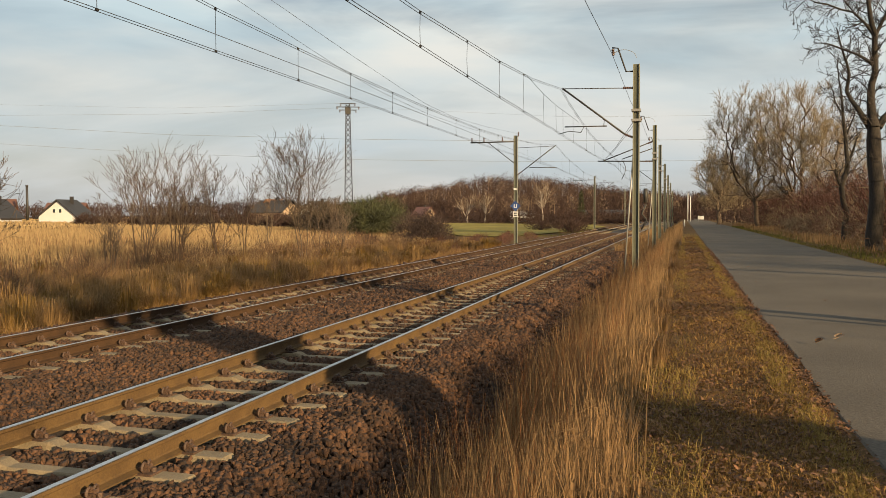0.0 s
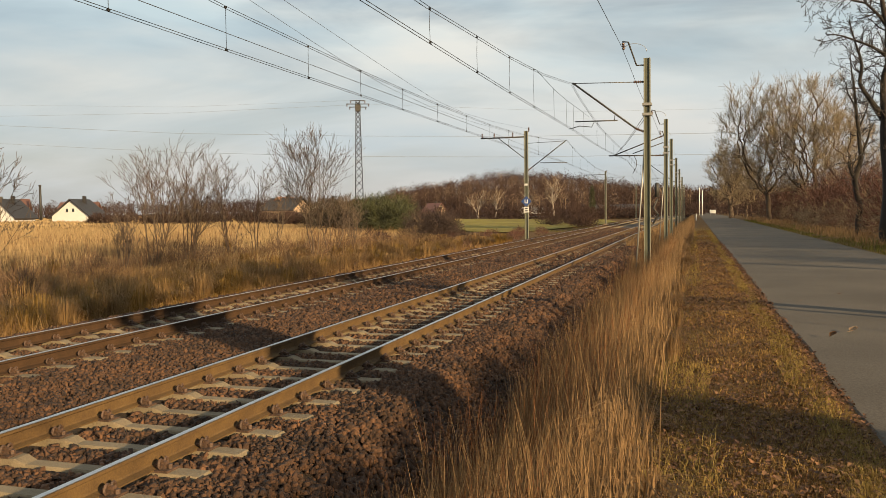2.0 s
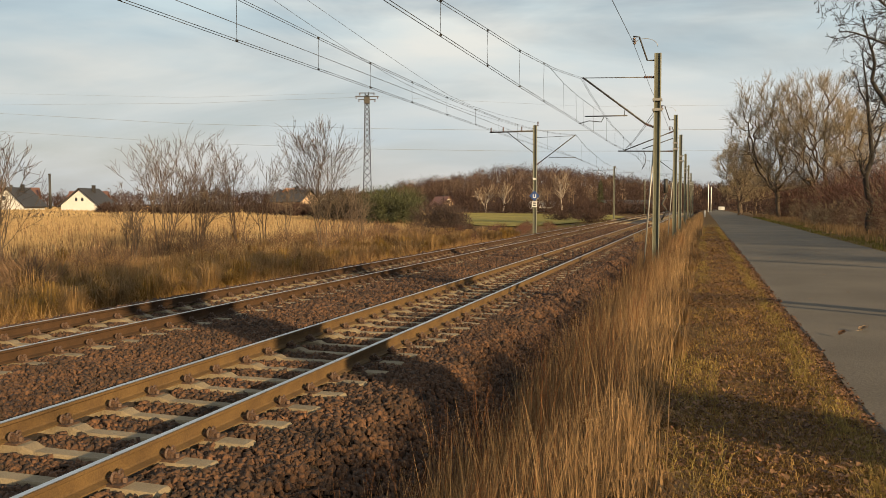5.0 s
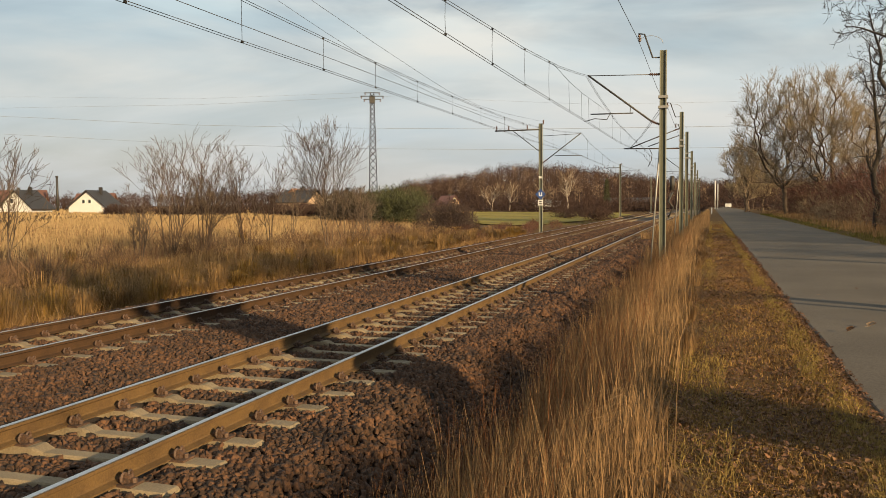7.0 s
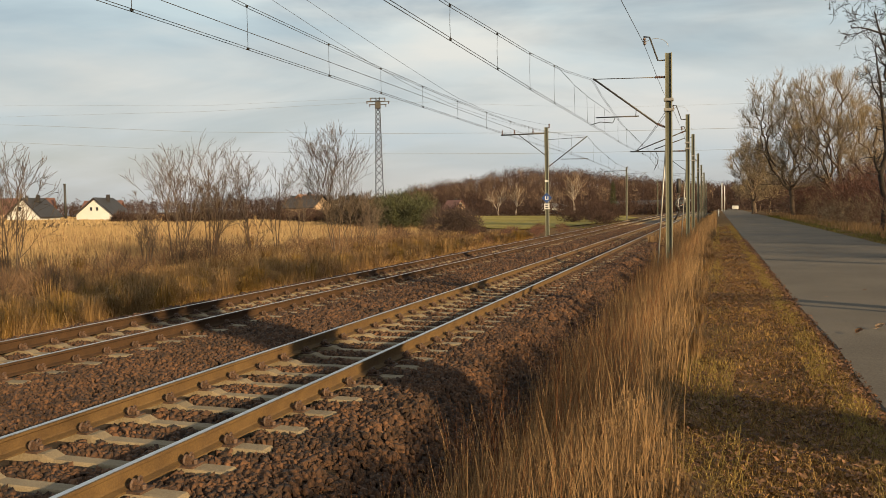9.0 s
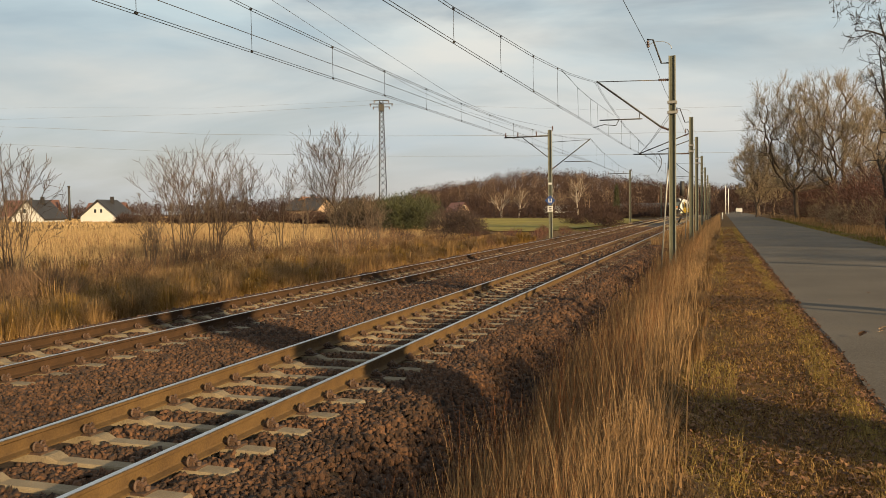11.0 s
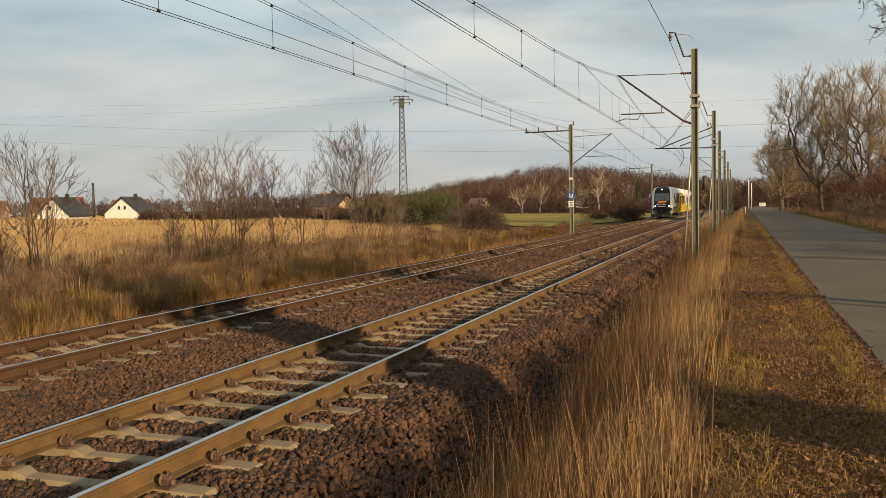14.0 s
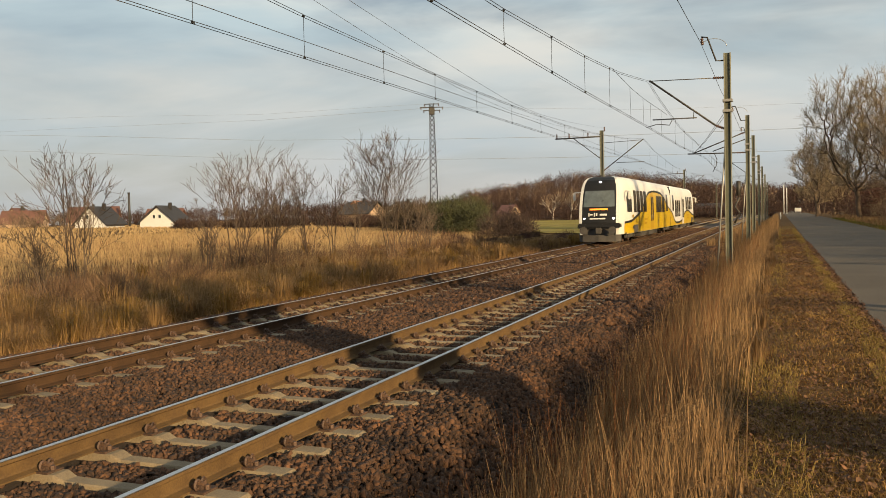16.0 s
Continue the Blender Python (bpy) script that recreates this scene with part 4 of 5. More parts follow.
tussocks("tussocks", "drooping straw-yellow tussocks on the field slope", M_TUFT, 201, 130, 150, 0.5, 1.0, slope_spots)
tussocks("tussocks", "drooping brown tussocks on the field slope", M_SLOPE, 202, 120, 150, 0.5, 1.1, slope_spots)
tussocks("tussocks", "pale dry tussocks on the field slope", M_SLOPE, 203, 170, 150, 0.45, 0.9, slope_spots)
tussocks("tussocks", "drooping dry tussocks at the verge edge", M_STRAW, 204, 90, 110, 0.25, 0.5, lambda rng, n: (rng.uniform(-0.9, -0.2, n), 4 + 40 * rng.uniform(0, 1, n) ** 1.4))


# ---- bare trees ----


def tubes_np(segs, sides):
    """Tapered tubes for a list of (p0, p1, r0, r1)."""
    a = np.array([s[0] for s in segs], float)
    b = np.array([s[1] for s in segs], float)
    r0 = np.array([s[2] for s in segs])[:, None, None]
    r1 = np.array([s[3] for s in segs])[:, None, None]
    d = b - a
    d /= np.linalg.norm(d, axis=1)[:, None] + 1e-9
    ref = np.where(np.abs(d[:, 2:3]) > 0.9, np.array([[1.0, 0, 0]]), np.array([[0, 0, 1.0]]))
    u = np.cross(d, ref)
    u /= np.linalg.norm(u, axis=1)[:, None] + 1e-9
    w = np.cross(d, u)
    ang = np.arange(sides) * math.tau / sides
    ring = u[:, None, :] * np.cos(ang)[None, :, None] + w[:, None, :] * np.sin(ang)[None, :, None]
    v = np.concatenate([a[:, None] + ring * r0, b[:, None] + ring * r1], 1).reshape(-1, 3)
    k = np.arange(len(segs))[:, None] * 2 * sides
    f = []
    for i in range(sides):
        j = (i + 1) % sides
        f += [k + np.array([i, j, sides + j]), k + np.array([i, sides + j, sides + i])]
    return v, np.concatenate(f, 0)


def grow(rng, p, d, length, r, level, top, out, kids, up=0.06, wob=0.13, split=(0.9, 0.55), thin=0.006):
    """A limb of several pieces, with branches along its outer part."""
    n = 6 if level == 0 else (5 if level == 1 else 3)
    pts = [p]
    dirs = []
    for i in range(n):
        d = (d + Vector((rng.gauss(0, wob), rng.gauss(0, wob), rng.gauss(0, wob) + up))).normalized()
        q = pts[-1] + d * (length / n)
        ra = r * (1 - 0.72 * i / n) if level else r * (1 - 0.55 * i / n)
        rb = r * (1 - 0.72 * (i + 1) / n) if level else r * (1 - 0.55 * (i + 1) / n)
        out.setdefault(level, []).append((tuple(pts[-1]), tuple(q), max(ra, thin), max(rb, thin)))
        pts.append(q)
        dirs.append(d)
    if level >= top:
        return
    for c in range(kids[level]):
        f = rng.uniform(0.30 if level else 0.34, 1.0)
        i = min(int(f * n), n - 1)
        base = pts[i].lerp(pts[i + 1], f * n - i)
        ax = dirs[i].orthogonal().normalized()
        ax.rotate(Matrix.Rotation(rng.uniform(0, math.tau), 3, dirs[i]))
        nd = (dirs[i] * rng.uniform(0.35, 0.9) + ax * rng.uniform(0.5, 1.0) * split[0]).normalized()
        grow(rng, base, nd, length * rng.uniform(0.38, 0.66) * (1.15 - 0.45 * f), r * (0.62 if level == 0 else 0.55) * (1.1 - 0.5 * f), level + 1, top, out, kids, up, wob * 1.15, split, thin)


def tree(seed, x, y, z, h, r, kids, label, bark, twig, top=4, up=0.05, stems=1, fan=0.0, name="tree", wob=0.12, thin=0.007, group="bare trees", split=(0.95, 0.55)):
    rng = random.Random(seed)
    out = {}
    for s in range(stems):
        a = rng.uniform(0, math.tau)
        d = Vector((math.cos(a) * fan * rng.uniform(0.2, 1), math.sin(a) * fan * rng.uniform(0.2, 1), 1)).normalized()
        p = Vector((math.cos(a) * 0.05 * (stems > 1) * stems ** 0.5, math.sin(a) * 0.05 * (stems > 1) * stems ** 0.5, -0.15))
        grow(rng, p, d, h * (1 if stems == 1 else rng.uniform(0.6, 1.05)), r * (1 if stems == 1 else rng.uniform(0.6, 1)), 0, top, out, kids, up, wob, split, thin)
    t = thing(name, label, "tree" if name != "bush" else "bush", pose(x, y, z, 0, 0, rng.uniform(0, 360)), group=group)
    v, f = tubes_np(out[0], 9 if stems == 1 else 5)
    v1, f1 = tubes_np(out[1], 6)
    v, f = np.concatenate([v, v1]), np.concatenate([f, f1 + len(v)])
    tri_mesh("trunk" if stems == 1 else "stem", (v, f), bark, "", "", parent=t)
    vs, fs, o = [], [], 0
    for lv in range(2, top + 1):
        if lv in out:
            v, f = tubes_np(out[lv], 4 if lv == 2 else 3)
            vs.append(v)
            fs.append(f + o)
            o += len(v)
        if lv == top:
            if vs:
                tri_mesh("crown", (np.concatenate(vs), np.concatenate(fs)), twig, "", "", parent=t)
            vs, fs, o = [], [], 0
    return t


# beside the road
LIMBS_A = [  # across, up, radius
    [(0, -0.1, 0.368), (-0.02, 1.2, 0.32), (0, 3, 0.288), (-0.12, 4.8, 0.288), (-0.2, 5.8, 0.191), (-0.26, 6.6, 0.158), (-0.1, 7.6, 0.132), (-0.15, 9.2, 0.112), (-0.4, 10.5, 0.0858), (-0.6, 11.8, 0.0594), (-1, 14, 0.0198)],
    [(-0.2, 5.2, 0.158), (-0.8, 6.2, 0.099), (-1.2, 6.9, 0.0792), (-1.1, 7.6, 0.066), (-1.3, 8.4, 0.0462), (-1.6, 9.6, 0.0198)],
    [(0.05, 5.3, 0.165), (0.6, 6, 0.132), (1.4, 6.6, 0.112), (2.2, 7.8, 0.0792), (2.8, 9.6, 0.033)],
    [(-0.15, 7.9, 0.0726), (-0.8, 8.4, 0.0528), (-1.9, 8.9, 0.033), (-2.5, 9, 0.0132)],
    [(-0.15, 9, 0.0792), (0.3, 10, 0.0594), (0.5, 11.2, 0.0462), (0.7, 13, 0.0198)],
    [(-0.15, 9.1, 0.066), (-1, 10.2, 0.0462), (-2, 10.6, 0.033), (-2.8, 10.9, 0.0198), (-3.5, 10.2, 0.012)],
    [(-0.5, 10.8, 0.0594), (-1.1, 12, 0.033), (-1.7, 13.2, 0.0132)],
    [(-0.9, 10.1, 0.033), (-1.7, 11.3, 0.0264), (-2.4, 11.9, 0.0132)],
]

LIMBS_B = [  # across, up, radius
    [(-0.3, -0.0, 0.17), (-0.2, 1.6, 0.15), (-0.5, 3.1, 0.14), (-0.4, 3.5, 0.15), (-0.2, 4.5, 0.12), (-0.3, 5.6, 0.1), (-0.5, 7.5, 0.07), (-0.7, 9.0, 0.04), (-0.8, 10.1, 0.02)],
    [(-0.2, 4.4, 0.08), (0.1, 5.1, 0.06), (0.3, 5.8, 0.04)],
    [(-0.4, 6.9, 0.05), (-0.9, 7.8, 0.035), (-1.2, 8.8, 0.015)],
    [(-0.4, 3.0, 0.1), (-0.7, 3.6, 0.08), (-0.8, 4.1, 0.06)],
    [(-0.3, 5.9, 0.05), (0.1, 7.0, 0.035), (0.3, 8.1, 0.015)],
]


def shaped_tree(seed, x, y, z, limbs, label, kids, reach, thin, depth=0.35):
    """A tree whose main limbs are drawn; branches and twigs grow from them."""
    rng = random.Random(seed)
    t = thing("tree", label, "tree", pose(x, y, z), group="bare trees along the road")
    segs, out = [], {}
    for n, limb in enumerate(limbs):
        dv = rng.uniform(-depth, depth) if n else 0
        pts = [Vector((u, dv * i, v)) for i, (u, v, r) in enumerate(limb)]
        rad = [r for u, v, r in limb]
        for i in range(len(pts) - 1):
            a, b = pts[i], pts[i + 1]
            m = a.lerp(b, 0.5) + Vector((rng.gauss(0, 0.04), rng.gauss(0, 0.05), rng.gauss(0, 0.04)))
            rm = (rad[i] + rad[i + 1]) / 2
            segs += [(tuple(a), tuple(m), rad[i], rm), (tuple(m), tuple(b), rm, rad[i + 1])]
            d = (b - a).normalized()
            for c in range(int(kids[0] * (b - a).length * (1.0 if rad[i] < 0.2 else 0.4)) if a.z > 2.5 else 1):
                ax = d.orthogonal().normalized()
                ax.rotate(Matrix.Rotation(rng.uniform(0, math.tau), 3, d))
                nd = (d * rng.uniform(0.1, 0.8) + ax + Vector((0, 0, 0.25))).normalized()
                grow(rng, a.lerp(b, rng.uniform(0, 1)), nd, reach * rng.uniform(0.5, 1.2), min(0.035, rad[i + 1] * 0.6), 2, 4, out, (0, 0, kids[1], kids[2]), 0.04, 0.2, (0.9, 0.5), thin)
        out.setdefault(2, []).append((tuple(pts[-1]), tuple(pts[-1] + Vector((0.05, 0, 0.3))), 0.012, thin))
    v, f = tubes_np(segs, 10)
    tri_mesh("trunk", (v, f), M_BARKD, "", "", parent=t)
    vs, fs, o = [], [], 0
    for lv in out:
        v, f = tubes_np(out[lv], 3)
        vs.append(v)
        fs.append(f + o)
        o += len(v)
    tri_mesh("crown", (np.concatenate(vs), np.concatenate(fs)), M_BARKD, "", "", parent=t)
    return t


shaped_tree(11, 7.9, 38.6, 0.25, LIMBS_A, "large dark-barked bare tree at the roadside", (7, 4, 3), 1.0, 0.0075)
shaped_tree(12, 8.9, 49.5, 0.25, LIMBS_B, "slender crooked bare tree among roadside shrubs", (5, 4, 3), 1.1, 0.007, 0.2)


def crown_tree(seed, az, dist, h, fork, rx, n, r0, label, twigs=7, reach=1.0, thin=0.013, bark=None, twig=None, group="bare trees along the road", name="tree", lean=0.0, z0=None, base=0.3):
    """A tree whose limbs reach from the trunk to points all through a domed crown."""
    rng = np.random.RandomState(seed)
    dirs = rng.normal(0, 1, (n, 3))
    dirs /= np.linalg.norm(dirs, axis=1)[:, None]
    lob = 0.86 + 0.14 * np.sin(dirs[:, 0] * 4 + seed) * np.cos(dirs[:, 1] * 3 + dirs[:, 2] * 4)
    rz = (h - fork * base) / 2
    tip = dirs * (rng.uniform(0, 1, n) ** 0.42 * lob)[:, None] * np.array([rx, rx * 0.9, rz])
    tip += np.array([lean, 0, fork * base + rz])
    low = tip[:, 2] < fork * 0.9 + 0.35 * np.abs(tip[:, 0])
    tip = tip[~low]
    root = np.array([(lean * 0.3 * (k / 5) ** 2 + 0.06 * math.sin(k * 1.7 + seed), 0.05 * math.cos(k * 2 + seed), -0.2 + (fork + 0.2) * k / 5) for k in range(6)])
    order = np.argsort(np.linalg.norm(tip - root[-1], axis=1))
    nodes, par, far = [p for p in root], [-1, 0, 1, 2, 3, 4], [0, 0, 0, 0.2, 0.1, 0.0]
    for q in tip[order]:
        a = np.array(nodes)
        d = np.linalg.norm(a - q, axis=1)
        cost = d + 0.42 * np.array(far) + np.where(a[:, 2] > q[2] + 0.4, 1.5, 0) + np.where(np.arange(len(a)) < 3, 99, 0)
        k = int(np.argmin(cost))
        nodes.append(q)
        par.append(k)
        far.append(far[k] + d[k])
    m = len(nodes)
    load = np.ones(m)
    for i in range(m - 1, 5, -1):
        load[par[i]] += load[i]
    for i in range(5, 0, -1):
        load[i - 1] = max(load[i - 1], load[i])
    power = math.log(r0 / (thin * 1.3)) / math.log(load[0])
    rad = thin * 1.3 * load ** power
    limbs, fine = [], []
    for i in range(1, m):
        a, b = nodes[par[i]], nodes[i]
        L = np.linalg.norm(b - a)
        mid = (a + b) / 2 + rng.normal(0, 0.06, 3) * L + np.array([0, 0, -0.06 * L if i > 5 else 0])
        ra = min(rad[par[i]], rad[i] * 1.5) if i > 5 else rad[par[i]]
        out = limbs if load[i] > 5 or i < 6 else fine
        out += [(a, mid, ra, (ra + rad[i]) / 2), (mid, b, (ra + rad[i]) / 2, rad[i])]
        if i > 5 and load[i] < 5:
            for _ in range(twigs):
                o = b - np.array([lean, 0, fork])
                d = o / (np.linalg.norm(o) + 1e-6) * 0.7 + rng.normal(0, 0.55, 3) + np.array([0, 0, 0.45])
                d /= np.linalg.norm(d)
                p = a + (b - a) * rng.uniform(0.2, 1.0)
                e = p + d * reach * rng.uniform(0.4, 1.1)
                fine.append((p, e, thin, thin * 0.6))
                f = p + (e - p) * rng.uniform(0.3, 0.7)
                fine.append((f, f + (d + rng.normal(0, 0.6, 3)) * reach * 0.35, thin * 0.8, thin * 0.5))
    x, y = polar(az, dist)
    t = thing(name, label, name, pose(x, y, base_z(x) if z0 is None else z0, 0, 0, az), group=group)
    tri_mesh("trunk", tubes_np(limbs, 6), bark or M_BARK, "", "", parent=t)
    tri_mesh("crown", tubes_np(fine, 3), twig or M_TWIG, "", "", parent=t)
    return t


for sd, az, ds, h, fork, rx, n, r, lean in ((13, -4.7, 97, 16.4, 3.0, 5.6, 620, 0.27, -0.8), (14, -7.0, 92, 16.6, 2.6, 5.8, 680, 0.28, 0.4), (15, -9.0, 86, 11.6, 2.5, 4.0, 300, 0.22, 0.5),
                                           (17, -2.3, 128, 12.2, 2.0, 3.9, 380, 0.24, 0.0), (18, -3.3, 140, 9.5, 2.0, 3.6, 260, 0.2, 0.0)):
    crown_tree(sd, az, ds, h, fork, rx, n, r, "wide-crowned bare tree with pale sunlit twigs", lean=lean, twigs=9, reach=1.3, thin=0.012 if ds < 110 else 0.016, base=0.2)
for sd, x, y, h in ((21, 7.0, 165, 5.5), (22, 9, 190, 7), (23, 6.6, 215, 5.5), (25, -9, 330, 8), (26, 12, 260, 9)):
    tree(sd, x, y, 0.2, h, 0.2, (12, 7, 5), "bare brown tree farther along the road", M_BARK, M_TWIG, 3, 0.10, wob=0.13, thin=0.035, group="bare trees along the road")
# unseen trees added beside the road, whose trunks and limbs shade road and track
# five stems together widen the shadow band across the rails
tree(41, 8.2, 0.9, 0.25, 15, 0.44, (4, 3, 2), "roadside tree with several stout bare stems", M_BARKD, M_BARKD, 3, 0.08, stems=5, fan=0.09, wob=0.03, thin=0.012, group="bare trees along the road")
tree(42, 8.4, 9.0, 0.25, 13, 0.15, (9, 7, 5), "roadside tree with bare forking stems", M_BARKD, M_BARKD, 3, 0.05, stems=4, fan=0.2, wob=0.08, thin=0.012, group="bare trees along the road")
tree(43, 8.2, 20.0, 0.25, 13, 0.2, (14, 7, 5), "slim roadside tree with bare limbs", M_BARKD, M_BARKD, 3, 0.05, wob=0.10, thin=0.012, group="bare trees along the road")
tree(44, 8.2, -9.0, 0.25, 14, 0.2, (10, 6, 4), "roadside tree with bare limbs casting shade", M_BARKD, M_BARKD, 3, 0.05, wob=0.10, thin=0.012, group="bare trees along the road")
# beside the field
M_BUSH = mat("grey_brown_twig", (0.115, 0.08, 0.055), (0.065, 0.046, 0.034), 0.85, scale=1, fine=8, per=0.2)
for sd, az, ds, h, st, fan, k in ((51, 36.6, 43, 6.0, 8, 0.34, (7, 4, 3)), (52, 34.4, 44, 6.4, 8, 0.30, (7, 4, 3)), (53, 31.6, 52, 5.6, 6, 0.28, (7, 4, 3)), (54, 30.0, 54, 6.2, 3, 0.2, (7, 4, 2)),
                                  (55, 26.0, 46, 7.0, 3, 0.30, (13, 7, 4)), (56, 24.8, 50, 4.6, 4, 0.5, (8, 4, 2)), (57, 46.5, 34, 6.0, 6, 0.36, (7, 4, 3)), (58, 48.4, 33, 3.4, 5, 0.6, (6, 4, 2)), (59, 38.4, 40, 4.2, 5, 0.5, (7, 4, 2)), (60, 23.4, 60, 3.6, 5, 0.5, (7, 4, 2)), (61, 28.6, 62, 5.2, 4, 0.35, (7, 4, 2))):
    bx, by = -math.sin(radians(az)) * ds, math.cos(radians(az)) * ds
    tree(sd, bx, by, base_z(bx) - 0.05, h * 0.80, 0.036, k, "leafless grey-brown bush standing in dry grass", M_BARK, M_BUSH, 3, 0.11, st, fan, "bush", 0.055, 0.0072, "bare bushes in the field", (0.62, 0.5))



def clouds(rng, centers, radii, per, length, width, up=0.5):
    """Slivers of twig thrown out from the middle of each clump."""
    n = len(centers)
    c = np.repeat(centers, per, 0)
    r = np.repeat(radii, per, 0)
    d = rng.normal(0, 1, (n * per, 3))
    d /= np.linalg.norm(d, axis=1)[:, None]
    p = c + d * r * (rng.uniform(0.15, 1, (n * per, 1)) ** 0.5)
    g = d * 0.7 + rng.normal(0, 0.45, d.shape) + np.array([0, 0, up])
    g /= np.linalg.norm(g, axis=1)[:, None]
    sd = np.cross(g, rng.normal(0, 1, d.shape))
    sd /= np.linalg.norm(sd, axis=1)[:, None] + 1e-9
    L = length * rng.uniform(0.5, 1.3, (n * per, 1))
    W = width * rng.uniform(0.6, 1.4, (n * per, 1))
    return np.stack([p - sd * W, p + sd * W, p + g * L], 1)


def scrub(name, label, material, seed, spots, per, length, width, up=0.4, category="shrubs"):
    """spots: x, y, z, rx, ry, rz of each clump."""
    s = np.array(spots, float)
    return tri_mesh(name, clouds(np.random.RandomState(seed), s[:, :3], s[:, 3:6], per, length, width, up), material, label, category)


def strip(seed, n, x0, x1, y0, y1, z, r0, r1, tall=1.0):
    rng = np.random.RandomState(seed)
    out = []
    for _ in range(n):
        r = rng.uniform(r0, r1)
        out.append((rng.uniform(x0, x1), rng.uniform(y0, y1), z + r * 0.55 * tall, r, r, r * tall))
    return out


def az_strip(seed, n, a0, a1, d0, d1, z, r0, r1, tall=1.0):
    rng = np.random.RandomState(seed)
    out = []
    for _ in range(n):
        r, a, d = rng.uniform(r0, r1), radians(rng.uniform(a0, a1)), rng.uniform(d0, d1)
        out.append((-math.sin(a) * d, math.cos(a) * d, z + r * 0.55 * tall, r, r, r * tall))
    return out


# both thickets run on unseen below y = 40, added to shade the road
scrub("roadside_shrubs", "russet leafless thicket along the road", M_RED, 61, strip(61, 100, 9.3, 13, 20, 120, 0.1, 1.2, 2.3, 1.5), 800, 0.5, 0.013)
# the bark colour here stands for shade inside the tangle
scrub("roadside_shrubs", "brown tangled thicket behind the roadside trees", M_BARKD, 62, strip(62, 120, 11, 20, 16, 130, 0.1, 1.7, 3.1, 1.55), 520, 0.7, 0.014)
scrub("roadside_shrubs", "tawny brushwood under the trees", M_TWIG, 63, strip(63, 45, 8.0, 12, 30, 110, 0.1, 0.7, 1.6, 1.3), 300, 0.5, 0.011)
scrub("roadside_shrubs", "distant brown thicket at the end of the road", M_WOOD, 64, strip(64, 60, 6.5, 22, 125, 330, 0.1, 1.6, 3.4, 1.3), 200, 1.0, 0.05)
scrub("hedge", "dark brown hedge at the far side of the field", M_WOOD, 65, az_strip(65, 190, 22.5, 40.5, 138, 165, 0.5, 0.7, 1.35, 0.9), 170, 0.8, 0.05)
scrub("hedge", "brown garden trees round the houses", M_WOOD, 66, az_strip(66, 60, 24, 52, 188, 225, 1.2, 1.0, 2.0, 1.0), 170, 1.0, 0.06)
scrub("hedge", "ochre shrubs beside the houses", M_WOODL, 67, az_strip(67, 14, 47, 54, 165, 190, 1.0, 1.2, 2.4, 1.0), 150, 0.9, 0.06)
scrub("evergreen_thicket", "dark green evergreen thicket near the pylon", M_CONI, 68, az_strip(68, 44, 19.7, 22.6, 96, 112, 0.5, 1.1, 2.0, 1.3), 330, 0.6, 0.035)
scrub("evergreen_thicket", "dull olive thicket around the pylon foot", mat("olive_thicket", (0.064, 0.045, 0.024), (0.034, 0.024, 0.014), 0.9, per=0.3, scale=0.5, fine=5), 69, az_strip(69, 60, 21.6, 26.2, 100, 120, 0.3, 1.2, 2.2, 1.25), 260, 0.7, 0.035)
scrub("bramble", "round dark purple-brown bramble bush", mat("bramble_brown", (0.050, 0.029, 0.023), (0.026, 0.016, 0.013), 0.9, per=0.3, scale=0.5, fine=5), 70, az_strip(70, 18, 16.5, 19.0, 78, 84, -0.3, 1.2, 1.9, 0.85), 460, 0.5, 0.02, 0.3, "bush")
scrub("bramble", "low brown scrub between field and meadow", M_WOOD, 71, az_strip(71, 14, 14, 22, 62, 85, -0.7, 0.4, 0.9, 0.8), 200, 0.45, 0.02)
scrub("bramble", "low reddish-brown growth beside the line", M_RED, 75, [(-12.6 - 0.03 * y - 0.37 * k, y, -0.45, 0.7, 0.7, 0.5) for y, k in [(50 + 1.3 * i, (i * 7) % 13) for i in range(34)]], 150, 0.4, 0.012)
scrub("bramble", "dark low bushes by the line", M_WOOD, 72, az_strip(72, 22, 6.5, 10.5, 120, 160, -0.5, 0.8, 1.5, 0.8), 240, 0.6, 0.035)
scrub("bramble", "brown scrub along the foot of the hill", M_WOOD, 73, az_strip(73, 200, -1.0, 24, 215, 260, -0.2, 1.4, 2.8, 1.0), 150, 1.0, 0.07)

scrub("undergrowth", "dense brown brushwood under the field bushes", mat("brush_brown", (0.15, 0.085, 0.045), (0.085, 0.05, 0.03), 0.9, per=0.35, scale=0.5, fine=5), 74,
      [(-math.sin(radians(a)) * d, math.cos(radians(a)) * d, -0.35, r, r, r * 0.8) for a, d, r in ((36.6, 42, 1.3), (35.2, 43, 1.5), (34.0, 42, 1.2), (31.8, 50, 1.2), (25.8, 47, 1.0), (24.6, 48, 1.3), (46.4, 27, 0.7), (47.6, 25.5, 0.8), (44.6, 26, 0.8), (40.0, 33, 1.0), (28.4, 52, 0.9), (22.0, 56, 1.0), (19.5, 60, 1.0))], 650, 0.6, 0.008, 0.7)

# ---- wooded hill ----
HX = [-420, -300, -200, -150, -110, -85, -60, -27, -5, 30, 120, 300]
HZ = [1.5, 1.8, 2, 2.6, 8.2, 12.6, 11.2, 5.6, 3.2, 2, 2, 1.5]


def hill_z(x, y):
    k = max(0.0, min(1.0, (y - 250) / 130.0))
    k = k * k * (3 - 2 * k)
    b = max(0.0, min(1.0, (620 - y) / 150.0))
    return float(np.interp(x, HX, HZ)) * k * b


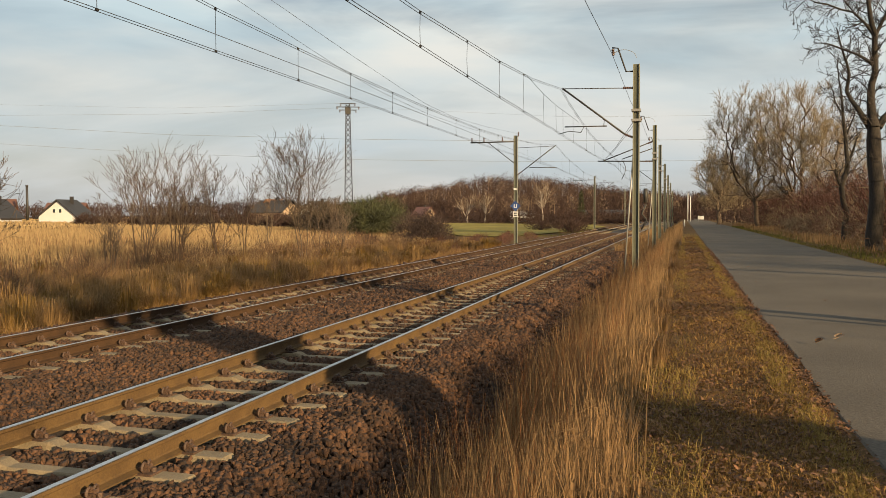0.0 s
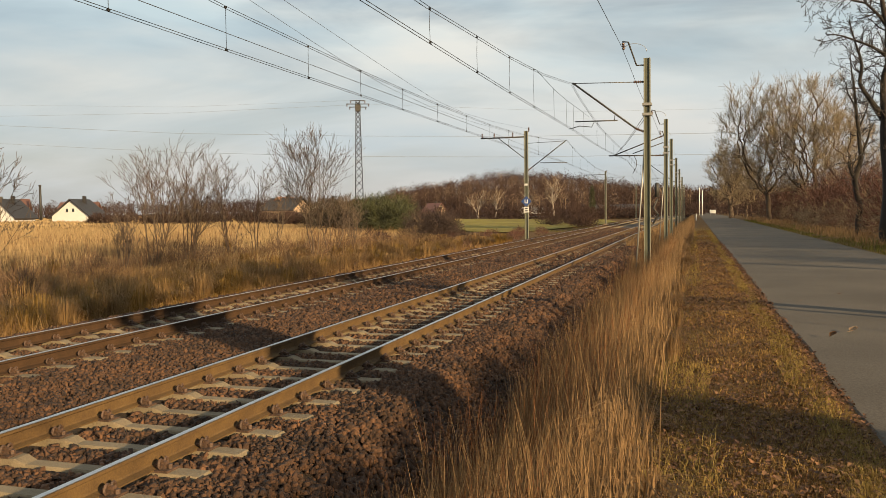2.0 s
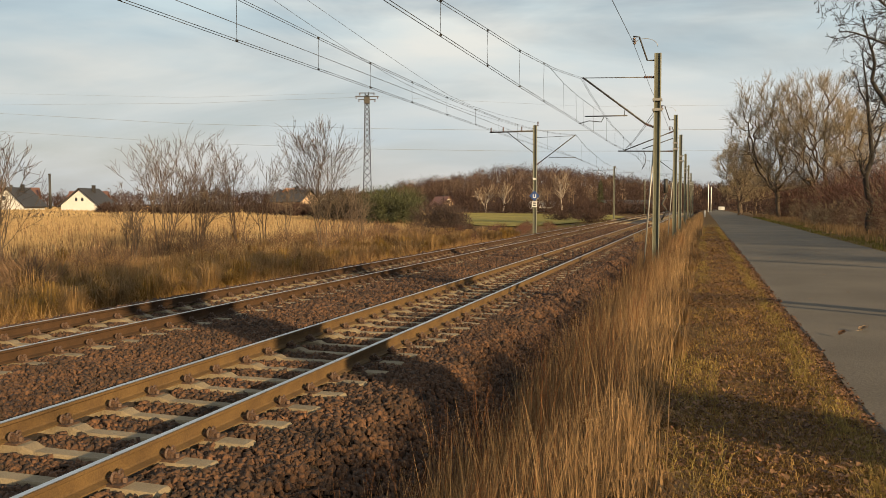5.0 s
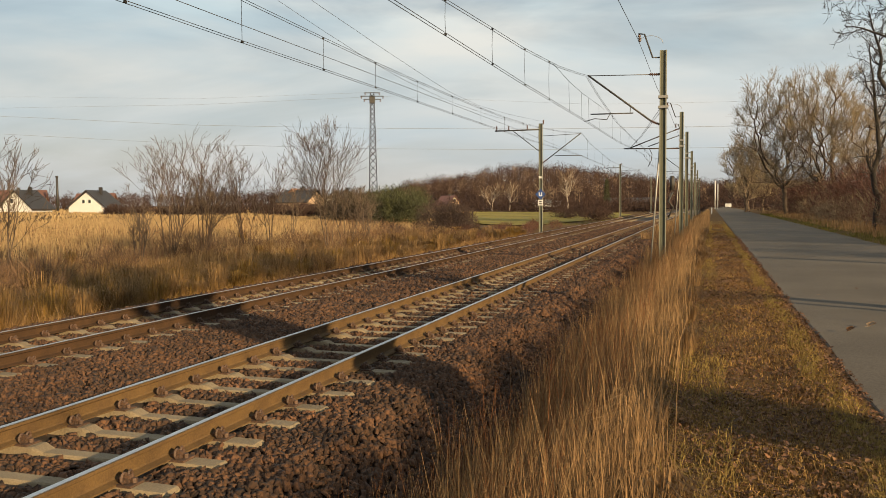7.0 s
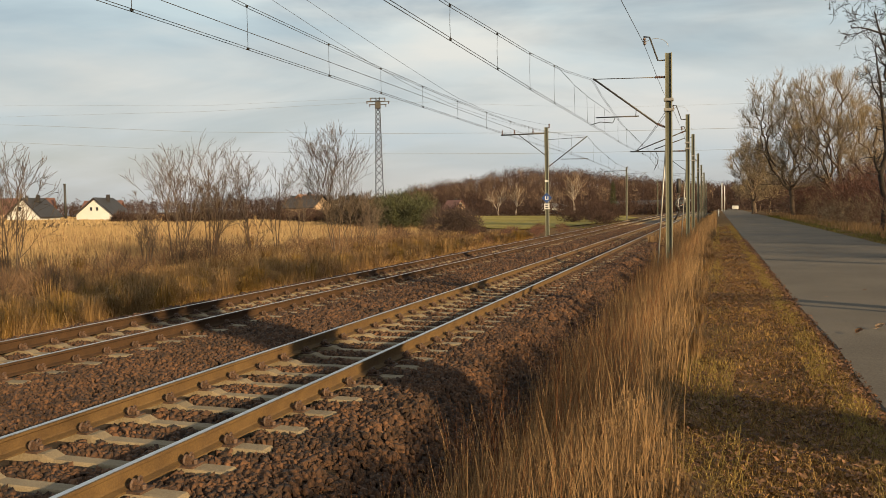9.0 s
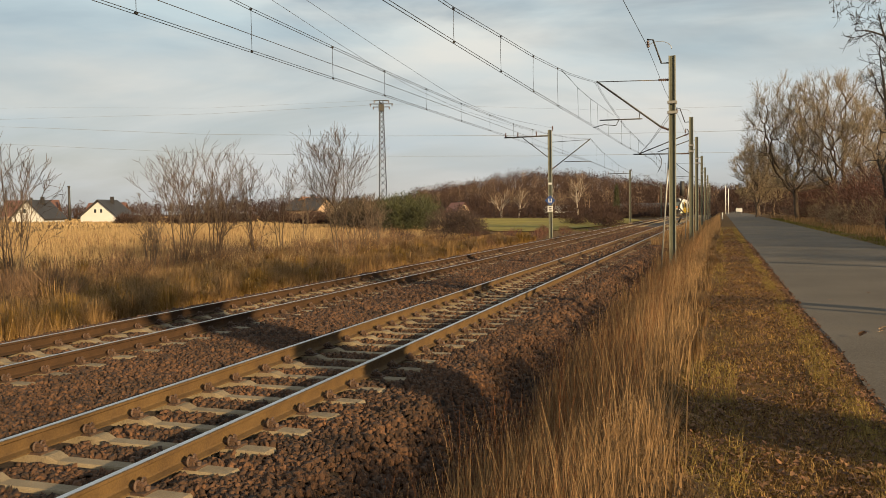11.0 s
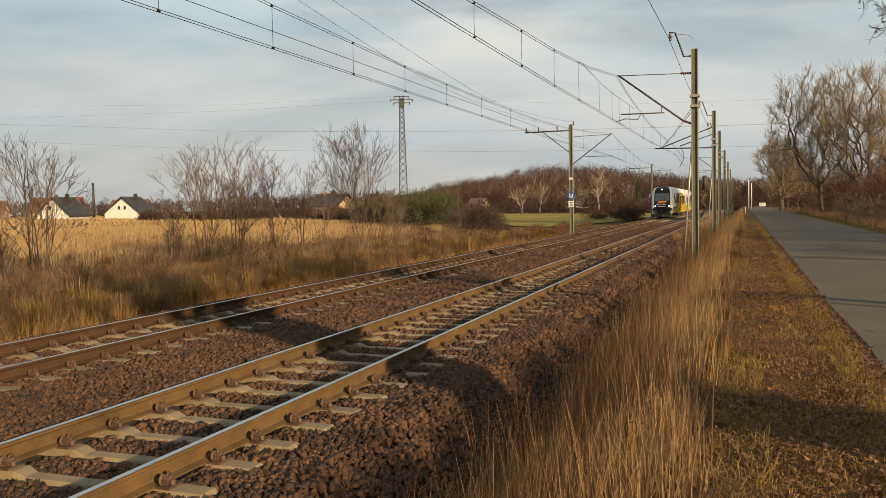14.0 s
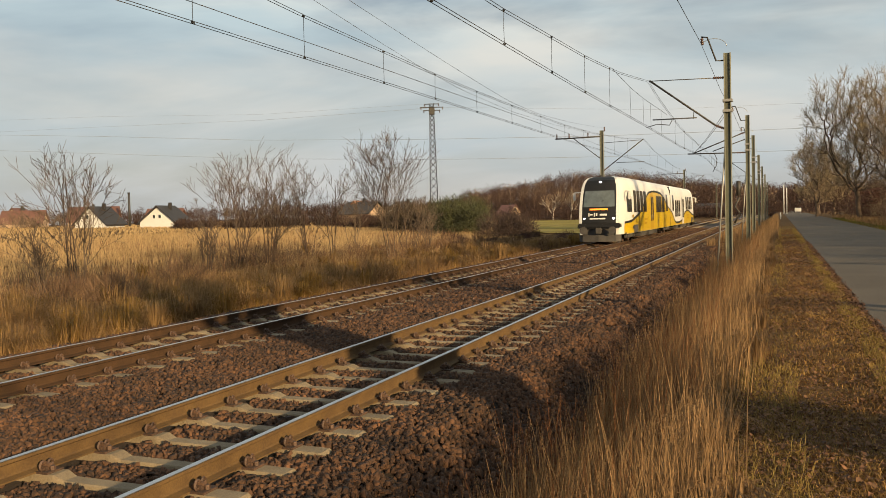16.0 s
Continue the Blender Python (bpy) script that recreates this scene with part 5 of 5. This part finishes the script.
def build_hill():
    xs, ys = list(np.linspace(-420, 300, 61)), list(np.linspace(248, 622, 25))
    verts = [(x, y, hill_z(x, y) + (0.8 * noise.noise((x * 0.03, y * 0.03, 2)) if 250 < y < 600 else 0) + 0.15) for y in ys for x in xs]
    n = len(xs)
    me = mesh_from("hill", verts, [(j * n + i, j * n + i + 1, (j + 1) * n + i + 1, (j + 1) * n + i) for j in range(len(ys) - 1) for i in range(n - 1)])
    me.materials.append(M_WOOD)
    return tagged(new("hill", me), "low rounded hill under bare woodland", "hill", kind="structure")


build_hill()


def wood(seed, n, name, label, material, h0, h1, x0, x1, y0, y1, per, width):
    rng = np.random.RandomState(seed)
    cs, rs, tr = [], [], []
    for _ in range(n):
        x, y, h = rng.uniform(x0, x1), rng.uniform(y0, y1), rng.uniform(h0, h1)
        if -0.50 * y < x < -0.385 * y:
            h *= 0.62
        z = hill_z(x, y) if y < 620 else 0
        cs.append((x, y, z + h * 0.62))
        rs.append((h * 0.26, h * 0.26, h * 0.40))
        tr.append(((x, y, z - 0.5), (x + rng.normal(0, 0.2), y, z + h * 0.8), 0.14, 0.05))
    tw = clouds(rng, np.array(cs), np.array(rs), per, 0.95, width, 0.35)
    v, f = tubes_np(tr, 3)
    tv = tw.reshape(-1, 3)
    tri_mesh(name, (np.concatenate([v, tv]), np.concatenate([f, np.arange(len(tv)).reshape(-1, 3) + len(v)])), material, label, "woodland")


wood(81, 1900, "woodland", "purple-brown bare woodland on the hill", M_WOOD, 5, 9, -170, 45, 262, 420, 105, 0.056)
wood(82, 240, "woodland", "paler tan bare trees on the hill", M_WOODL, 5, 8.5, -120, 20, 262, 400, 70, 0.08)
wood(83, 420, "woodland", "distant brown treeline on the horizon", M_WOOD, 5, 9, -420, -120, 330, 420, 60, 0.16)
wood(84, 260, "woodland", "brown treeline along the far railway", M_WOOD, 5, 9, -40, 120, 300, 420, 60, 0.16)
for sd, az, ds, h in ((91, 13.4, 225, 9), (92, 9.3, 230, 9), (93, 14.6, 228, 8), (94, 11.0, 235, 8)):
    bx, by = polar(az, ds)
    tree(sd, bx, by, 0.0, h, 0.16, (13, 6), "pale birch in front of the brown hill", M_BIRCH, M_WOODL, 2, 0.16, stems=2, fan=0.2, thin=0.045, group="birches")
bx, by = polar(6.7, 235)
ev = thing("conifer", "narrow dark green conifer below the hill", "tree", pose(bx, by, 0))
tri_mesh("crown", clouds(np.random.RandomState(9), np.array([(0, 0, 1.5 + 0.9 * k) for k in range(8)], float), np.array([(1.2 - 0.13 * k, 1.2 - 0.13 * k, 0.8) for k in range(8)], float), 160, 0.6, 0.06), M_CONI, "", "", parent=ev)
bar("trunk", [(0, 0, -0.2), (0, 0, 8)], [0.15, 0.03], ev, M_BARK)

wood(85, 90, "woodland", "taller bare trees standing out along the crest", M_WOOD, 8, 10.5, -130, 0, 350, 400, 130, 0.05)
patch("meadow_grass", "short green blades of the meadow", M_GREEN, 86, 26000, -62, -9, 98, 212, 0.08, 0.22, 0.03, 0.06, 0.6, 1.0, 0.5, 0.06, (0, 0), lambda x, y, rng: (x > -0.295 * y) & (x < -0.10 * y))

# green meadow before the hill
ring = [(-math.sin(radians(a)) * d, math.cos(radians(a)) * d) for a, d in [(9.2, 112), (11, 100), (13, 96), (15.2, 100), (16.4, 118), (16.6, 150), (16.2, 210), (13, 214), (9, 212), (6, 205), (5.0, 170), (6.5, 135)]]
me = mesh_from("meadow", [(x, y, base_z(x) + 0.12) for x, y in ring], [tuple(range(len(ring)))[::-1]])
me.materials.append(mat("meadow_grass", (0.27, 0.215, 0.05), (0.13, 0.105, 0.028), 0.9, scale=0.07, fine=0.7, bump=0.3, spec=0.1))
tagged(new("meadow", me), "strip of green meadow before the hill", "meadow", kind="structure")

# ---- crushed stone ----


def stones(name, label, seed, n, y0, y1, power, size):
    rng = np.random.RandomState(seed)
    x = rng.uniform(-11.6, -1.95, n)
    y = y0 + (y1 - y0) * rng.uniform(0, 1, n) ** power
    clear = np.ones(n, bool)
    for cx, sh in ((TRACK_N, 4.10), (TRACK_F, 4.55)):
        dx = np.abs(x - cx)
        ph = np.abs((y - sh + 0.3) % 0.6 - 0.3)
        clear &= ~((dx < 1.27) & (ph < 0.085 + min(size, 0.045) * 0.9))
        clear &= ~(np.abs(dx - 0.7535) < 0.10)
    x, y = x[clear], y[clear]
    n = len(x)
    z = np.interp(x, [-11.9, -10.9, -2.95, -1.95], [-0.5, -0.085, -0.085, -0.72])
    inside = np.zeros(n, bool)
    for cx in (TRACK_N, TRACK_F):
        inside |= np.abs(x - cx) < 0.68
    z = z + 0.012 + rng.uniform(-0.016, 0.018, n) - np.where(inside, 0.035 * np.clip((34 - y) / 14, 0, 1), 0.0)
    mid = np.abs(x - (TRACK_N + TRACK_F) / 2)
    z -= max(0.0, size - 0.045) * 0.30
    z += np.where(mid < 0.9, 0.03 * (1 - mid / 0.9), 0)
    s = size * rng.uniform(0.55, 1.25, n)
    cube = np.array([(-1, -1, -1), (1, -1, -1), (1, 1, -1), (-1, 1, -1), (-1, -1, 1), (1, -1, 1), (1, 1, 1), (-1, 1, 1)], float)
    v = cube[None] * 0.5 + rng.uniform(-0.30, 0.30, (n, 8, 3))
    v[:, 4:, :2] *= 0.72
    v *= (s[:, None] * np.stack([rng.uniform(0.7, 1.3, n), rng.uniform(0.7, 1.2, n), rng.uniform(0.5, 0.9, n)], 1))[:, None, :]
    a = rng.uniform(0, math.tau, n)
    tl, tb = rng.normal(0, 0.35, n), rng.normal(0, 0.35, n)
    ca, sa = np.cos(a), np.sin(a)
    vx = v[:, :, 0] * ca[:, None] - v[:, :, 1] * sa[:, None]
    vy = v[:, :, 0] * sa[:, None] + v[:, :, 1] * ca[:, None]
    vz = v[:, :, 2] + vx * tl[:, None] + vy * tb[:, None]
    out = np.stack([vx + x[:, None], vy + y[:, None], vz + z[:, None]], 2).reshape(-1, 3)
    quads = np.array([(4, 5, 6, 7), (0, 1, 5, 4), (1, 2, 6, 5), (2, 3, 7, 6), (3, 0, 4, 7)])
    f = (np.arange(n)[:, None, None] * 8 + quads[None]).reshape(-1, 4)
    return tri_mesh(name, (out, f), M_STONE, label, "ballast")


stones("crushed_stone", "rust-brown crushed stone between the sleepers", 101, 82000, 2.5, 14, 1.2, 0.047)
stones("crushed_stone", "rust-brown crushed stone of the nearest stretch", 104, 22000, -6, 2.6, 1.0, 0.055)
stones("crushed_stone", "rust-brown crushed stone along the tracks", 102, 44000, 13.5, 32, 1.2, 0.07)
stones("crushed_stone", "distant rust-brown crushed stone", 103, 24000, 31, 85, 1.3, 0.11)

# ---- train ----
TRAIN_ROWS = [(0.0, 44.4 + 28 * 16.0), (8.0, 44.4 + 28 * 8.0), (16.0, 44.4)]
ZS = [0.95, 1.3, 1.7, 2.1, 2.5, 2.85, 3.15, 3.4, 3.6, 3.74, 3.82]
HW = [1.40, 1.42, 1.42, 1.42, 1.41, 1.39, 1.35, 1.28, 1.19, 1.05, 0.75]


def hw(z):
    return float(np.interp(z, ZS, HW))


def nose_y(z):
    return float(np.interp(z, [0.3, 1.3, 2.0, 3.0, 3.4, 3.65, 3.82], [0.06, 0.0, 0.10, 0.45, 0.62, 0.80, 1.25]))


def sweep(y):
    """How much of the full width the body has at y behind the nose."""
    return float(np.interp(y, [0, 0.25, 0.7, 1.3, 2.0, 2.6], [0.76, 0.81, 0.88, 0.95, 0.99, 1.0]))


def side_x(y, z):
    return hw(z) * sweep(y - nose_y(z) if y < 6 else 3)


CAR1, GAP, CAR2 = 20.2, 0.22, 20.2
LEN = CAR1 + GAP + CAR2


def mirror_y(y):
    return min(y, LEN - y)


def body_shell(front_at, back_at, flip):
    """Half a unit: swept nose, bowed sides and roof, as one skin; flip turns it end for end."""
    st = [0, 0.12, 0.25, 0.7, 1.3, 2.0, 2.6, 4, 8, 12, 16, back_at]
    zs = [0.62] + ZS
    bm = bmesh.new()
    rows = []
    for z in zs:
        row = []
        for y in st:
            yy = y + (nose_y(z) if y < 4 else 0)
            row.append((hw(z) * sweep(y), yy, z))
        rows.append(row)

    def put(p, s):
        return bm.verts.new((p[0] * s, LEN - p[1] if flip else p[1], p[2]))
    grid = {s: [[put(p, s) for p in r] for r in rows] for s in (-1, 1)}
    for s in (-1, 1):
        g = grid[s]
        for i in range(len(zs) - 1):
            for j in range(len(st) - 1):
                bm.faces.new((g[i][j], g[i][j + 1], g[i + 1][j + 1], g[i + 1][j]))
    for j in range(len(st) - 1):
        bm.faces.new((grid[1][-1][j], grid[1][-1][j + 1], grid[-1][-1][j + 1], grid[-1][-1][j]))
    us = [-1, -0.86, -0.6, -0.3, 0, 0.3, 0.6, 0.86, 1]
    prev = pm = None
    mk = bmesh.new()
    for i, z in enumerate(zs):
        cur, cm = [], []
        for k, u in enumerate(us):
            co = (hw(z) * sweep(0) * u, nose_y(z) - 0.10 * (1 - u * u), z)
            if k == 0:
                cur.append(grid[-1][i][0])
            elif k == len(us) - 1:
                cur.append(grid[1][i][0])
            else:
                cur.append(put(co, 1) if k in (1, 7) or z < 0.95 or z == ZS[-1] else None)
            cm.append(mk.verts.new((co[0], LEN - co[1] if flip else co[1], z)) if 0.9 < z and 0 < k < 8 else None)
        if prev:
            for k in range(len(us) - 1):
                if k in (0, 7):
                    bm.faces.new((prev[k], prev[k + 1], cur[k + 1], cur[k]))
                elif zs[i - 1] > 0.9:
                    mk.faces.new((pm[k], pm[k + 1], cm[k + 1], cm[k]))
        prev, pm = cur, cm
    bmesh.ops.recalc_face_normals(mk, faces=mk.faces)
    bmesh.ops.recalc_face_normals(bm, faces=bm.faces)
    for e in bm.edges:
        e.smooth = len(e.link_faces) == 2 and e.calc_face_angle(0) < 0.4
    return bm, mk


def side_plate(y0, y1, zb, zt, s, off, n=6):
    """A thin plate that follows the bowed side; zb and zt are numbers or functions of y."""
    fb = zb if callable(zb) else (lambda y: zb)
    ft = zt if callable(zt) else (lambda y: zt)
    m = max(2, int((y1 - y0) / 0.3) + 1)
    verts, faces = [], []
    for y in np.linspace(y0, y1, m):
        for k in range(n + 1):
            z = fb(y) + (ft(y) - fb(y)) * k / n
            verts.append((s * (side_x(mirror_y(y), z) + off), y, z))
    for a in range(m - 1):
        for k in range(n):
            i = a * (n + 1) + k
            q = (i, i + 1, i + n + 2, i + n + 1)
            faces.append(q if s < 0 else q[::-1])
    return verts, faces


def front_plate(u0, u1, z0, z1, off, flip, n=8, taper=0.0):
    verts, faces = [], []
    for i in range(7):
        z = z0 + (z1 - z0) * i / 6
        for k in range(n + 1):
            u = (u0 + (u1 - u0) * k / n) * (1 - taper * i / 6)
            x = hw(min(z, 3.2)) * sweep(0) * u
            y = nose_y(z) - 0.10 * (1 - u * u) - off
            if abs(u) > 1:
                y += (abs(u) - 1) * 0.9
            verts.append((x, LEN - y if flip else y, z))
    for i in range(6):
        for k in range(n):
            a = i * (n + 1) + k
            q = (a, a + 1, a + n + 2, a + n + 1)
            faces.append(q[::-1] if flip else q)
    return verts, faces


YTOP = [(0.5, 1.18), (2.0, 1.24), (3.4, 1.42), (4.8, 1.62), (6.1, 1.95), (7.2, 2.4), (8.1, 2.75), (9.2, 2.96), (10.6, 3.05), (12.5, 3.06), (14.4, 2.98), (15.8, 2.8), (16.9, 2.5), (18.2, 2.08), (20.0, 1.8),
        (21.0, 1.62), (22.0, 1.26), (23.0, 0.92), (24.0, 0.76), (26.5, 0.74), (28.2, 0.88), (29.4, 1.2), (30.5, 1.55), (32.2, 1.72), (34.0, 1.68), (35.4, 1.5), (37.0, 1.28), (40.0, 1.2)]


def ytop(y):
    return float(np.interp(y, [p[0] for p in YTOP], [p[1] for p in YTOP]))


def cab_end(body, flip, mask_bm):
    f = (lambda y: LEN - y) if flip else (lambda y: y)
    mask = part("cab_mask", mask_bm, M_BLACK, body, "glossy black cab front")
    part("windscreen", front_plate(-0.79, 0.79, 2.14, 3.02, 0.03, flip, taper=0.03), M_SCREEN, mask, "wide dark windscreen")
    part("destination_display", front_plate(-0.45, 0.45, 1.96, 2.05, 0.034, flip), M_ORANGE, mask, "glowing orange display strip")
    for u in (-0.74, 0.74):
        bm = bmesh.new()
        bmesh.ops.create_uvsphere(bm, u_segments=12, v_segments=8, radius=0.05, matrix=Matrix.Translation((hw(1.5) * sweep(0) * u, f(nose_y(1.5) - 0.10 * (1 - u * u) - 0.01), 1.5)) @ Matrix.Diagonal((1.1, 0.5, 1, 1)))
        part("headlight", bm, M_LAMP, mask, "lit white headlight", True)
    bm = bmesh.new()
    bmesh.ops.create_uvsphere(bm, u_segments=12, v_segments=8, radius=0.055, matrix=Matrix.Translation((0, f(nose_y(3.5) - 0.12), 3.5)) @ Matrix.Diagonal((1.2, 0.5, 1, 1)))
    part("top_light", bm, M_LAMP, mask, "lit white roof light", True)
    # emblem as plain strokes and shapes, with a bar for the number
    for u0, u1, z0, z1 in ((-0.52, -0.46, 1.62, 1.82), (-0.44, -0.30, 1.68, 1.76), (-0.24, -0.18, 1.62, 1.82), (-0.14, -0.06, 1.64, 1.80), (0.06, 0.42, 1.66, 1.76), (-0.44, 0.34, 1.46, 1.53)):
        part("emblem", front_plate(u0, u1, z0, z1, 0.02, flip, 2), M_WHITE, mask)
    bm = bmesh.new()
    box(bm, -1.16, min(f(-0.12), f(0.75)), 0.98, 1.16, max(f(-0.12), f(0.75)), 1.25, 0.05)
    part("bumper", bm, M_BLACK, body, "broad black bumper beam")
    bm = bmesh.new()
    box(bm, -0.86, min(f(0.05), f(0.9)), 0.5, 0.86, max(f(0.05), f(0.9)), 0.98, 0.06)
    part("apron", bm, M_UNDER, body)
    wy = nose_y(2.3) - 0.16
    bar("wiper", [(-0.2, f(wy + 0.05), 2.08), (0.25, f(wy + 0.08), 2.5)], 0.012, mask, M_BLACK, "", 4)
    for s in (-0.78, 0.78):
        bm = bmesh.new()
        tube(bm, [(s, f(0.1), 0.86), (s, f(-0.32), 0.86)], 0.09, 10)
        tube(bm, [(s, f(-0.32), 0.86), (s, f(-0.37), 0.86)], 0.21, 12)
        part("buffer", bm, M_UNDER, body)
    bm = bmesh.new()
    box(bm, -0.16, min(f(-0.3), f(0.3)), 0.68, 0.16, max(f(-0.3), f(0.3)), 1.0, 0.04)
    part("coupler", bm, M_UNDER, body)
    bm = bmesh.new()
    prism(bm, [(-1.15, f(0.3)), (-0.9, f(-0.02)), (0, f(-0.16)), (0.9, f(-0.02)), (1.15, f(0.3)), (0.9, f(0.12)), (0, f(-0.02)), (-0.9, f(0.12))], "z", 0.24, 0.60)
    part("rail_guard", bm, M_UNDER, body, "grimy dark plough")
    for s in (-1, 1):
        bm = bmesh.new()
        tube(bm, [(s * 1.22, f(1.4), 3.0), (s * 1.5, f(0.86), 2.95)], 0.03, 6)
        box(bm, min(s * 1.44, s * 1.60), min(f(0.78), f(0.90)), 2.5, max(s * 1.44, s * 1.60), max(f(0.78), f(0.90)), 2.98, 0.045)
        part("mirror", bm, M_WHITE, body, "white wing mirror")


def bogie(body, y):
    bm = bmesh.new()
    for s in (-1, 1):
        box(bm, s * 1.02 - 0.07, y - 1.5, 0.34, s * 1.02 + 0.07, y + 1.5, 0.62, 0.05)
        for d in (-0.95, 0.95):
            box(bm, s * 1.02 - 0.13, y + d - 0.18, 0.36, s * 1.02 + 0.13, y + d + 0.18, 0.72, 0.03)
            tube(bm, [(s * 1.0, y + d * 0.45, 0.4), (s * 1.0, y + d * 0.45, 0.9)], 0.11, 8)
    bg = part("bogie", bm, M_UNDER, body, "grimy dark running gear")
    for d in (-0.95, 0.95):
        bm = bmesh.new()
        for s in (-1, 1):
            tube(bm, [(s * 0.69, y + d, 0.53), (s * 0.82, y + d, 0.53)], 0.41, 20)
        tube(bm, [(-0.8, y + d, 0.53), (0.8, y + d, 0.53)], 0.08, 8)
        part("wheelset", bm, M_RUSTD, bg)


def build_train():
    tr = thing("diesel_railcar", "white and yellow two-car diesel railcar with black cab front", "train", pose(TRACK_F, 44.4, 0))
    for flip in (False, True):
        f = (lambda y: LEN - y) if flip else (lambda y: y)
        shell, mask_bm = body_shell(0, CAR1, flip)
        body = part("car_body", shell, M_WHITE, tr, "glossy white car body", True)
        cab_end(body, flip, mask_bm)
        # floor, end wall, underframe boxes
        bm = bmesh.new()
        y0, y1 = sorted((f(0.9), f(CAR1)))
        box(bm, -1.3, y0, 0.60, 1.3, y1, 0.70)
        box(bm, -1.36, *((f(CAR1) - 0.03, 0.7, 1.36, f(CAR1) - 0.005, 3.4) if not flip else (f(CAR1) + 0.005, 0.7, 1.36, f(CAR1) + 0.03, 3.4)))
        part("underframe", bm, M_UNDER, body)
        for a, b, w in ((7.0, 9.2, 1.2), (9.8, 12.2, 1.25), (12.8, 14.6, 1.15)):
            bm = bmesh.new()
            y0, y1 = sorted((f(a), f(b)))
            box(bm, -w, y0, 0.30, w, y1, 0.62, 0.05)
            part("equipment_box", bm, M_UNDER, body)
        bogie(body, f(3.6))
        # roof gear
        for a, b, w, h in ((8.0, 10.4, 0.8, 0.12), (12.5, 14.0, 0.6, 0.14)):
            bm = bmesh.new()
            y0, y1 = sorted((f(a), f(b)))
            box(bm, -w, y0, 3.66, w, y1, 3.76 + h * 0.5, 0.04)
            part("roof_unit", bm, M_WHITE, body)
        bar("horn", [(0.2, f(2.2), 3.72), (0.2, f(2.2), 4.0)], 0.05, body, M_DARK, "", 8)
        bar("antenna", [(-0.3, f(2.4), 3.72), (-0.3, f(2.4), 3.95)], 0.08, body, M_DARK, "", 8)
        lo, hi = (0.75, CAR1 - 0.05) if not flip else (CAR1 + GAP + 0.05, LEN - 0.75)
        if not flip:
            wins = [(2.95, 3.85, 1.80, 3.05), (4.1, 5.1, 1.80, 3.05), (5.4, 6.4, 1.80, 3.05), (6.7, 7.8, 1.80, 3.05), (12.2, 13.4, 1.72, 2.82), (13.7, 14.9, 1.72, 2.82), (15.2, 16.5, 1.72, 2.82), (17.5, 18.4, 1.78, 3.0)]
            doors = [(9.6, 11.0)]
        else:
            wins = [(21.4, 22.3, 1.78, 3.0), (23.2, 24.2, 1.30, 2.62), (24.5, 25.5, 1.30, 2.62), (25.8, 26.8, 1.30, 2.62), (31.3, 32.4, 1.85, 3.0), (32.8, 33.9, 1.85, 3.0), (34.3, 35.4, 1.85, 3.0), (35.7, 36.6, 1.85, 3.0)]
            doors = [(28.5, 29.9)]
        for s in (-1, 1):
            part("yellow_panel", side_plate(lo, hi, 0.63, ytop, s, 0.008), M_YELLOW, body, "yellow wave along the side")
            part("black_stripe", side_plate(lo, hi, lambda y: ytop(y) - 0.005, lambda y: ytop(y) + 0.11 + 0.04 * abs(math.sin(y * 0.3)), s, 0.012, 2), M_BLACK, body, "curved black stripe")
            for a, b, z0, z1 in wins:
                part("side_window", side_plate(a, b, z0, z1, s, 0.018, 3), M_GLASS, body)
            a, b = sorted((f(1.25), f(2.25)))
            part("cab_window", side_plate(a, b, lambda y: 1.82, lambda y: 2.95 - 0.35 * (1 if (y - a) / (b - a) < 0.3 and not flip else 0), s, 0.018, 3), M_GLASS, body)
            for a, b in doors:
                dr = part("door", side_plate(a, b, 0.66, 2.98, s, 0.015, 5), mat("door_yellow", (0.36, 0.22, 0.008), (0.3, 0.18, 0.007), 0.4) if not flip else M_WHITE, body, "sliding double door")
                mid = (a + b) / 2
                for c, e in ((a + 0.12, mid - 0.08), (mid + 0.08, b - 0.12)):
                    part("pane", side_plate(c, e, 1.2, 2.75, s, 0.02, 3), M_GLASS, dr)
            a, b = sorted((f(3.0), f(4.5)))
            part("wheel_cutout", side_plate(a, b, 0.625, 1.08, s, 0.02, 2), M_UNDER, body)
            for y in (8.4, 11.6, 17.0):
                part("panel_joint", side_plate(f(y) - 0.012, f(y) + 0.012, 0.65, 3.3, s, 0.014, 4), M_DARK, body)
            # illegible lettering as plain bars
            for a, b, z0, z1 in ((2.35, 2.85, 1.5, 1.66), (2.6, 3.1, 0.86, 1.04), (6.9, 8.2, 1.3, 1.42), (6.9, 8.0, 1.05, 1.17)):
                y0, y1 = sorted((f(a), f(b)))
                part("lettering_bar", side_plate(y0, y1, z0, z1, s, 0.021, 1), M_DARK if z0 > 1.5 or z0 < 0.9 else mat("dull_yellow", (0.33, 0.2, 0.01), rough=0.5), body)
    # bellows and the shared bogie between the cars
    bm = bmesh.new()
    for k in range(5):
        y = CAR1 + GAP * k / 5
        box(bm, -1.3, y, 0.75, 1.3, y + GAP / 9, 3.62, 0.01)
    box(bm, -1.18, CAR1 - 0.02, 0.8, 1.18, CAR1 + GAP + 0.02, 3.55)
    bel = part("bellows", bm, M_BLACK, tr, "black folded gangway bellows")
    bogie(bel, CAR1 + GAP / 2)
    return tr


train = build_train()

# ---- movement ----


def motions():
    walk(train, [(t, pose(TRACK_F, y, 0)) for t, y in TRAIN_ROWS])


motions()
